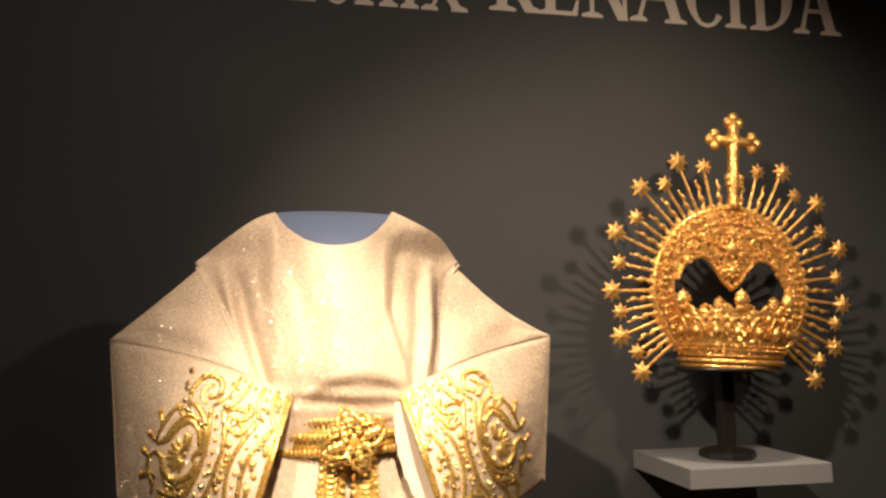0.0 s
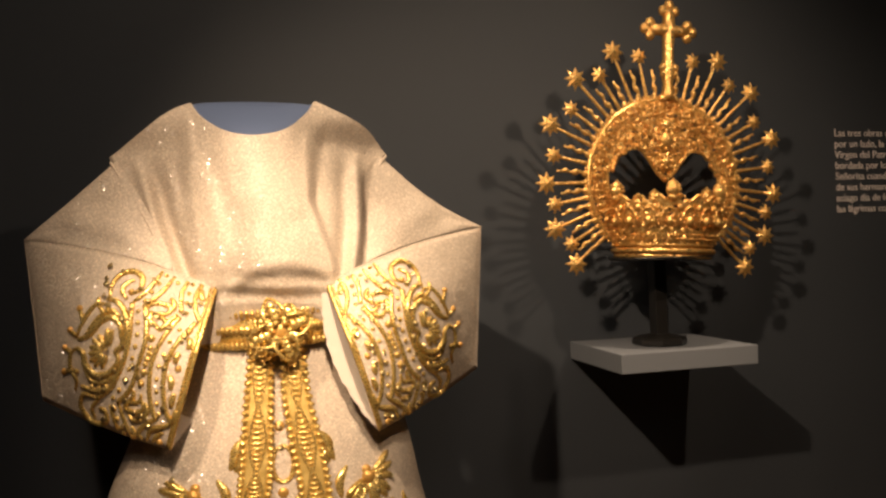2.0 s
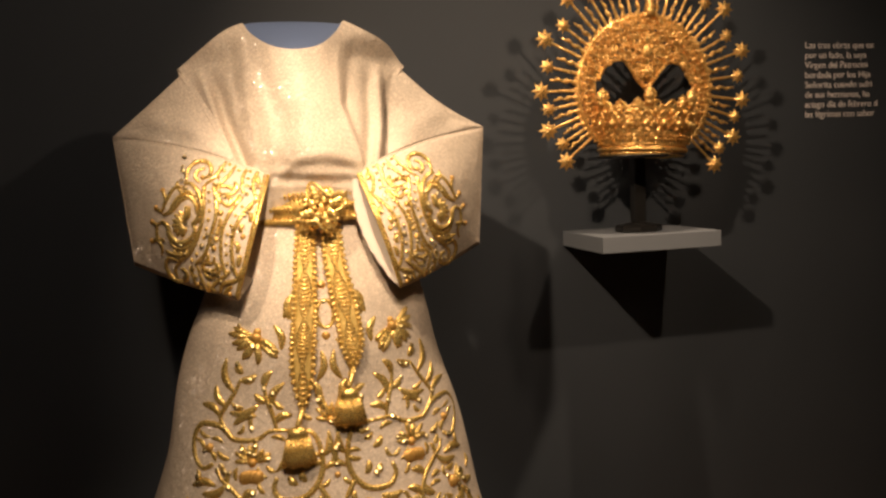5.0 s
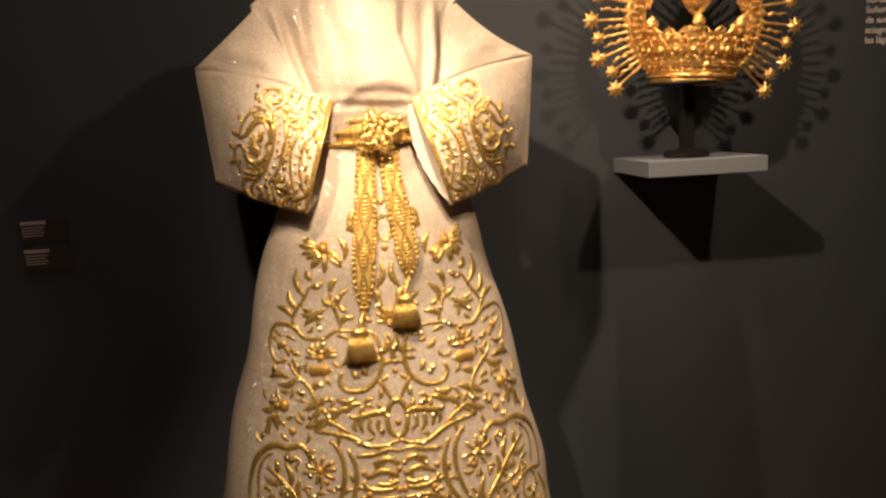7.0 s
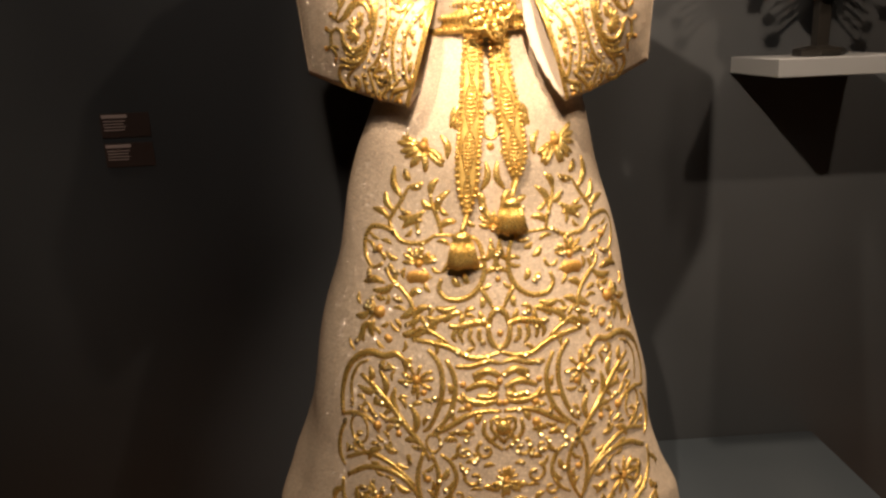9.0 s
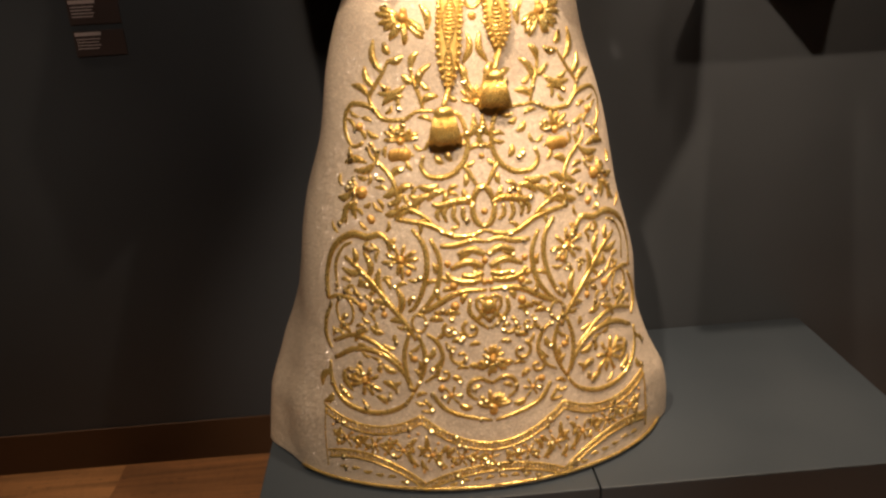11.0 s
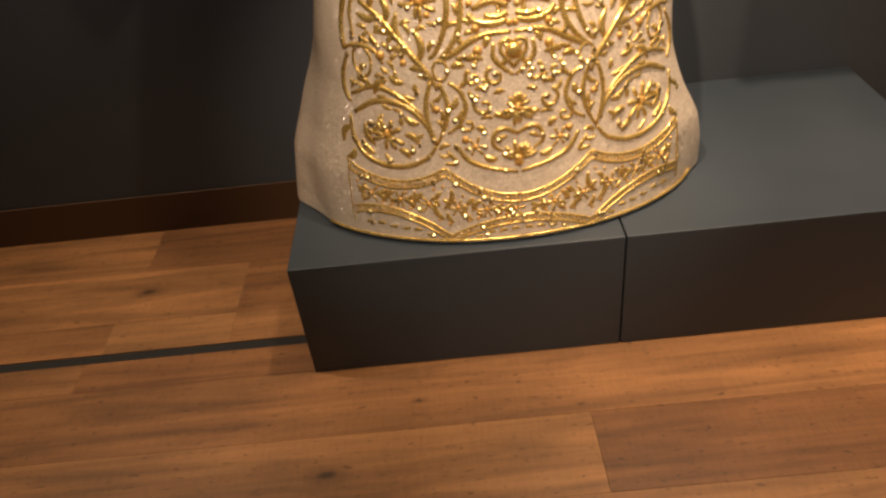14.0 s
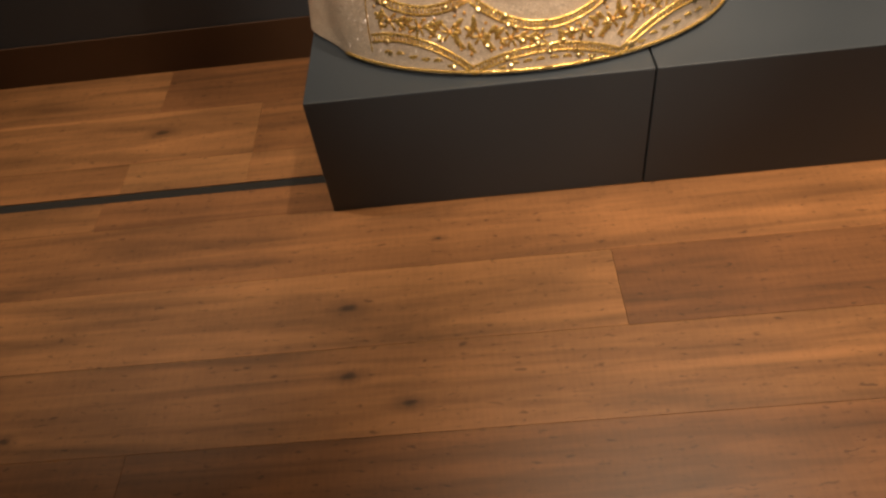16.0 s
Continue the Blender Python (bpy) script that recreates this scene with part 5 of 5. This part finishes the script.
# cross on top
cross = part("cross", join(rod([CC + Vector((0.004, -0.002, q)) for q in (0.150, 0.163, 0.18, 0.20, 0.225, 0.252, 0.280, 0.315)], [0.015, 0.011, 0.0095, 0.0140, 0.0105, 0.0105, 0.013, 0.010], 8),
                           rod([CC + Vector((0.004 + q, -0.002, 0.278)) for q in (-0.038, -0.02, 0, 0.02, 0.038)], [0.0096, 0.0100, 0.013, 0.0100, 0.0096], 8)), CROWN, crown)
for x, z in ((-0.036, 0.278), (0.044, 0.278), (0.004, 0.316)):
    dx, dz = x - 0.004, z - 0.278
    m = math.hypot(dx, dz)
    dx, dz = dx / m, dz / m
    part("cross_trefoil", join(*[ball(CC + Vector((x + dx * f - dz * g, -0.003, z + dz * f + dx * g)), 0.0105, 0.007, 0.0105) for f, g in ((0.008, 0), (-0.002, 0.011), (-0.002, -0.011))]), CROWN, cross)
for x, z, r in ((0.004, 0.278, 0.011), (-0.007, 0.196, 0.007), (0.015, 0.196, 0.007), (0.004, 0.215, 0.011), (-0.008, 0.208, 0.008), (0.016, 0.208, 0.008), (0.004, 0.25, 0.008), (-0.018, 0.278, 0.006), (0.026, 0.278, 0.006), (0.004, 0.298, 0.006), (0.004, 0.171, 0.009)):
    part("cross_boss", ball(CC + Vector((x, -0.006, z)), r, 0.007, r), CROWN, cross)
part("cross_socket", box(CC.x - 0.014, CC.x + 0.022, CC.y - 0.010, CC.y + 0.006, CC.z + 0.147, CC.z + 0.155, 0.001), CROWN, cross)

crown.matrix_world = Matrix.Translation(CC) @ pose(0, 0, 0, 0, 3.2, 0) @ Matrix.Translation(-CC)

# ---------------- crown stand ----------------
stand = thing("crown_stand", "black lacquered crown stand with an octagonal foot on the shelf", "stand")
BXY = (1.137, 0.450)
rings = []
for z, r in ((1.191, 0.046), (1.193, 0.050), (1.201, 0.050), (1.205, 0.046), (1.208, 0.030), (1.211, 0.018)):
    rings.append([(BXY[0] + r * math.cos(math.tau * (j + 0.5) / 8), BXY[1] + r * math.sin(math.tau * (j + 0.5) / 8), z) for j in range(8)])
v, f = grid_mesh(rings, True)
f += [tuple(range(8))[::-1], tuple(range(40, 48))]
part("foot", (v, f), BLACK, stand, smooth=False)
part("pole", box(BXY[0] - 0.0125, BXY[0] + 0.0125, BXY[1] - 0.0125, BXY[1] + 0.0125, 1.210, 1.352, 0.002), BLACK, stand, smooth=False)
part("carrier", (lambda q: (q[0], q[1] + [tuple(range(32))[::-1], tuple(range(64, 96))]))(grid_mesh([[(1.131 + r * math.cos(math.tau * j / 32), 0.422 + 0.8 * r * math.sin(math.tau * j / 32), z) for j in range(32)] for z, r in ((1.349, 0.02), (1.350, 0.095), (1.355, 0.098))], True)), BLACK, stand)

# ---------------- wall lettering ----------------


layers = itertools.cycle(range(9))


def slab(corners):
    """A thin flat piece on the wall from its (x, z) corners."""
    n, depth = len(corners), 0.0010 + 0.0002 * next(layers)
    v = [(x, WALL_Y - 0.0002 - d, z) for d in (depth, 0.0) for x, z in corners]
    return v, [tuple(range(n)), tuple(range(2 * n - 1, n - 1, -1))] + [(i, i + n, (i + 1) % n + n, (i + 1) % n) for i in range(n)]


def stroke(x0, z0, x1, z1, w):
    return slab([(x0 - w / 2, z0), (x0 + w / 2, z0), (x1 + w / 2, z1), (x1 - w / 2, z1)])


def foot(x, z, w, up=1):
    """A bracketed serif."""
    return slab([(x - w / 2, z), (x + w / 2, z), (x + w / 2, z + up * 0.006), (x + w / 5, z + up * 0.012), (x - w / 5, z + up * 0.012), (x - w / 2, z + up * 0.006)][::up])


def bowl(cx, cz, rx, rz, a0, a1, thick, thin):
    """A curved stroke, thick at its sides and thin at top and foot."""
    n, out, inner = 22, [], []
    for i in range(n + 1):
        a = radians(a0 + (a1 - a0) * i / n)
        t = thin + (thick - thin) * math.cos(a) ** 2
        out.append((cx + rx * math.cos(a), cz + rz * math.sin(a)))
        inner.append((cx + (rx - t) * math.cos(a), cz + (rz - thin) * math.sin(a)))
    return join(*[slab([out[i], out[i + 1], inner[i + 1], inner[i]]) for i in range(n)])


def letter(name_of, x0, x1, z, h):
    """Serif letter shapes between x0 and x1 on the line z."""
    w, t, thin, top = x1 - x0, 0.021, 0.008, z + h
    if name_of == "R":
        return join(stroke(x0 + 0.026, z, x0 + 0.026, top, t), foot(x0 + 0.027, z, 0.056), foot(x0 + 0.022, top, 0.044, -1), bowl(x0 + 0.034, top - 0.27 * h, 0.045, 0.27 * h, -90, 90, t, thin), stroke(x1 - 0.014, z, x0 + 0.046, z + 0.47 * h, 0.025), foot(x1 - 0.008, z, 0.026))
    if name_of == "E":
        return join(stroke(x0 + 0.024, z, x0 + 0.024, top, t), foot(x0 + 0.02, z, 0.04), foot(x0 + 0.02, top, 0.04, -1), slab([(x0 + 0.03, z), (x1 - 0.004, z), (x1, z + 0.034), (x1 - 0.005, z + 0.034), (x1 - 0.014, z + 0.009), (x0 + 0.03, z + 0.009)]),
                    slab([(x0 + 0.03, z + 0.5 * h), (x1 - 0.016, z + 0.5 * h), (x1 - 0.016, z + 0.56 * h), (x0 + 0.03, z + 0.56 * h)]), slab([(x0 + 0.03, top - 0.009), (x1 - 0.006, top - 0.009), (x1 - 0.006, top), (x0 + 0.03, top)]))
    if name_of == "N":
        return join(stroke(x0 + 0.020, z, x0 + 0.020, top, 0.009), foot(x0 + 0.020, z, 0.046), stroke(x1 - 0.012, z - 0.002, x0 + 0.016, top, 0.024), stroke(x1 - 0.008, z, x1 - 0.008, top, 0.009), foot(x1 - 0.010, top, 0.044, -1))
    if name_of == "A":
        return join(stroke(x0 + 0.016, z, x0 + 0.5 * w, top, 0.009), stroke(x1 - 0.018, z, x0 + 0.5 * w, top, 0.024), foot(x0 + 0.016, z, 0.038), foot(x1 - 0.020, z, 0.050), slab([(x0 + 0.030, z + 0.32 * h), (x1 - 0.034, z + 0.32 * h), (x1 - 0.034, z + 0.38 * h), (x0 + 0.030, z + 0.38 * h)]))
    if name_of == "C":
        return join(bowl(x0 + 0.56 * w, z + 0.5 * h, 0.56 * w, 0.52 * h, 48, 318, 0.024, 0.009), stroke(x1 - 0.010, z + 0.70 * h, x1 - 0.010, z + 0.95 * h, 0.007))
    if name_of in "Ii":
        c = (x0 + x1) / 2
        return join(stroke(c, z, c, top, t if name_of == "I" else 0.017), foot(c, z, w), foot(c - 0.002, top, w * 0.9, -1), *([ball((c, WALL_Y - 0.0008, top + 0.028), 0.011, 0.0006, 0.011, 12, 6)] if name_of == "i" else []))
    if name_of == "D":
        return join(stroke(x0 + 0.026, z, x0 + 0.026, top, t), foot(x0 + 0.022, z, 0.044), foot(x0 + 0.022, top, 0.044, -1), bowl(x0 + 0.030, z + 0.5 * h, w - 0.030, 0.5 * h, -90, 90, 0.025, 0.008))
    if name_of == "F":
        return join(stroke(x0 + 0.026, z, x0 + 0.026, top, t), foot(x0 + 0.027, z, 0.054), slab([(x0 + 0.004, top - 0.009), (x1, top - 0.009), (x1, top), (x0 + 0.004, top)]), slab([(x0 + 0.03, z + 0.5 * h), (x1 - 0.014, z + 0.5 * h), (x1 - 0.014, z + 0.56 * h), (x0 + 0.03, z + 0.56 * h)]))
    if name_of == "é":
        c = (x0 + x1) / 2
        return join(bowl(c, z + 0.5 * h, 0.5 * w, 0.52 * h, 5, 312, 0.018, 0.007), slab([(x0 + 0.012, z + 0.52 * h), (x1 - 0.004, z + 0.52 * h), (x1 - 0.004, z + 0.58 * h), (x0 + 0.012, z + 0.58 * h)]), stroke(c, top + 0.012, c + 0.016, top + 0.036, 0.011))
    if name_of == "n":
        return join(stroke(x0 + 0.017, z, x0 + 0.017, top, 0.017), foot(x0 + 0.017, z, 0.036), stroke(x1 - 0.017, z, x1 - 0.017, top - 0.3 * h, 0.017), foot(x1 - 0.016, z, 0.036), bowl(x0 + 0.5 * w, top - 0.3 * h, 0.5 * w - 0.0085, 0.3 * h, 0, 160, 0.017, 0.008))
    if name_of == "x":
        return join(stroke(x1 - 0.016, z, x0 + 0.014, top, 0.021), stroke(x0 + 0.014, z, x1 - 0.016, top, 0.008), foot(x0 + 0.014, z, 0.034), foot(x1 - 0.014, z, 0.034), foot(x0 + 0.014, top, 0.034, -1), foot(x1 - 0.016, top, 0.032, -1))
    return bowl((x0 + x1) / 2, z + 0.5 * h, 0.5 * w, 0.52 * h, 0, 360, 0.019, 0.008)


title = thing("wall_title", "large pale vinyl title lettering on the charcoal wall", "lettering")
for sign, x0, x1, z, h in (("o", 0.196, 0.270, 2.052, 0.10), ("F", 0.338, 0.412, 2.052, 0.15), ("é", 0.402, 0.462, 2.052, 0.10), ("n", 0.468, 0.548, 2.052, 0.10), ("i", 0.556, 0.592, 2.052, 0.10), ("x", 0.600, 0.688, 2.052, 0.10),
                           ("R", 0.736, 0.836, 2.062, 0.15), ("E", 0.840, 0.925, 2.062, 0.15), ("N", 0.934, 1.034, 2.062, 0.15), ("A", 1.040, 1.160, 2.062, 0.15), ("C", 1.164, 1.250, 2.062, 0.15), ("I", 1.255, 1.303, 2.062, 0.15), ("D", 1.314, 1.418, 2.062, 0.15), ("A", 1.422, 1.530, 2.062, 0.15)):
    part("letter", letter(sign, x0, x1, z, h), WHITE, title, smooth=False)

note = thing("wall_text", "small pale paragraph of exhibition text on the charcoal wall", "lettering")
for i, words in enumerate(("Las tres obras que ex", "por un lado, la saya", "Virgen del Patrocini", "bordada por los Hija", "Señorita cuando sufri", "de sus hermanos, ha", "aciago día de febrero d", "las lágrimas con sabor")):
    ob = flat_text("text_line", words, 0.0225, (1.648, WALL_Y - 0.0012, 1.600 - 0.0238 * i), WHITE, note)

# ---------------- caption labels ----------------
for z0, z1 in ((1.077, 1.128), (1.014, 1.065)):
    card = thing("caption_label", "small brown caption card with faded print on the wall", "label", "caption labels")
    part("card", box(-0.349, -0.246, WALL_Y - 0.004, WALL_Y - 0.0005, z0, z1, 0.0006), LABEL, card, smooth=False)
    part("print_bar", box(-0.345, -0.292, WALL_Y - 0.0050, WALL_Y - 0.0042, z1 - 0.010, z1 - 0.003), INK, card, "pale unreadable heading bar", smooth=False)
    for k in range(4):
        part("print_bar", box(-0.343, -0.296 - 0.004 * (k % 2), WALL_Y - 0.0050, WALL_Y - 0.0042, z1 - 0.0175 - 0.0062 * k, z1 - 0.0155 - 0.0062 * k), INK, card, smooth=False)

# ---------------- oak floor ----------------
floor = tagged(part("floor", box(-3.12, 4.12, -4.12, WALL_Y + 0.12, -0.06, -0.012), JOINT, smooth=False), "warm oiled oak plank floor with a black channel", "floor", kind="structure")
tagged(part("floor_channel", box(-3.0, 4.0, 0.0895, 0.1145, -0.012, -0.002), TAPE, smooth=False), "black channel strip let into the oak floor", "floor trim", kind="structure")
dice = random.Random(7)
edges = [-0.166 - 0.172 * k for k in range(22, -1, -1)] + [0.006, 0.089, 0.115, 0.212, 0.395, WALL_Y]
known = {-0.338: ((-0.75, 0.527, 1.9), (0.66, 0.80, 0.25, 0.6)), -0.166: ((-1.4, 1.5), (0.5, 0.6, 0.5)), -0.51: ((-1.0, 1.3), (0.6, 0.72, 0.5)),
         0.212: ((-0.95, -0.2), (0.6, 0.75, 0.55)), 0.395: ((-0.455, 1.2), (0.72, 0.36, 0.5)), 0.115: ((-0.48, -0.2, 1.1), (0.62, 0.95, 0.75, 0.6)), -0.682: ((-0.3, 1.4), (0.42, 0.36, 0.5))}
for y0, y1 in zip(edges, edges[1:]):
    if abs(y0 - 0.089) < 0.001:
        continue
    key = next((k for k in known if abs(k - y0) < 0.002), None)
    if key is not None:
        cuts, tones = list(known[key][0]), list(known[key][1])
    else:
        cuts, x = [], -3.0 + dice.uniform(0.3, 1.6)
        while x < 3.9:
            cuts.append(x)
            x += dice.uniform(1.2, 1.9)
        tones = [dice.uniform(0.35, 0.85) for _ in range(len(cuts) + 1)]
    ends = [-3.0] + cuts + [4.0]
    for x0, x1, tone in zip(ends, ends[1:], tones):
        if x1 - x0 < 0.05:
            continue
        p = part("plank", box(x0 + 0.0002, x1 - 0.0002, y0 + 0.0002, y1 - 0.0002, -0.012, 0.0, 0.0003, 1), OAK, floor, smooth=False)
        p.color = (tone, tone, tone, 1)
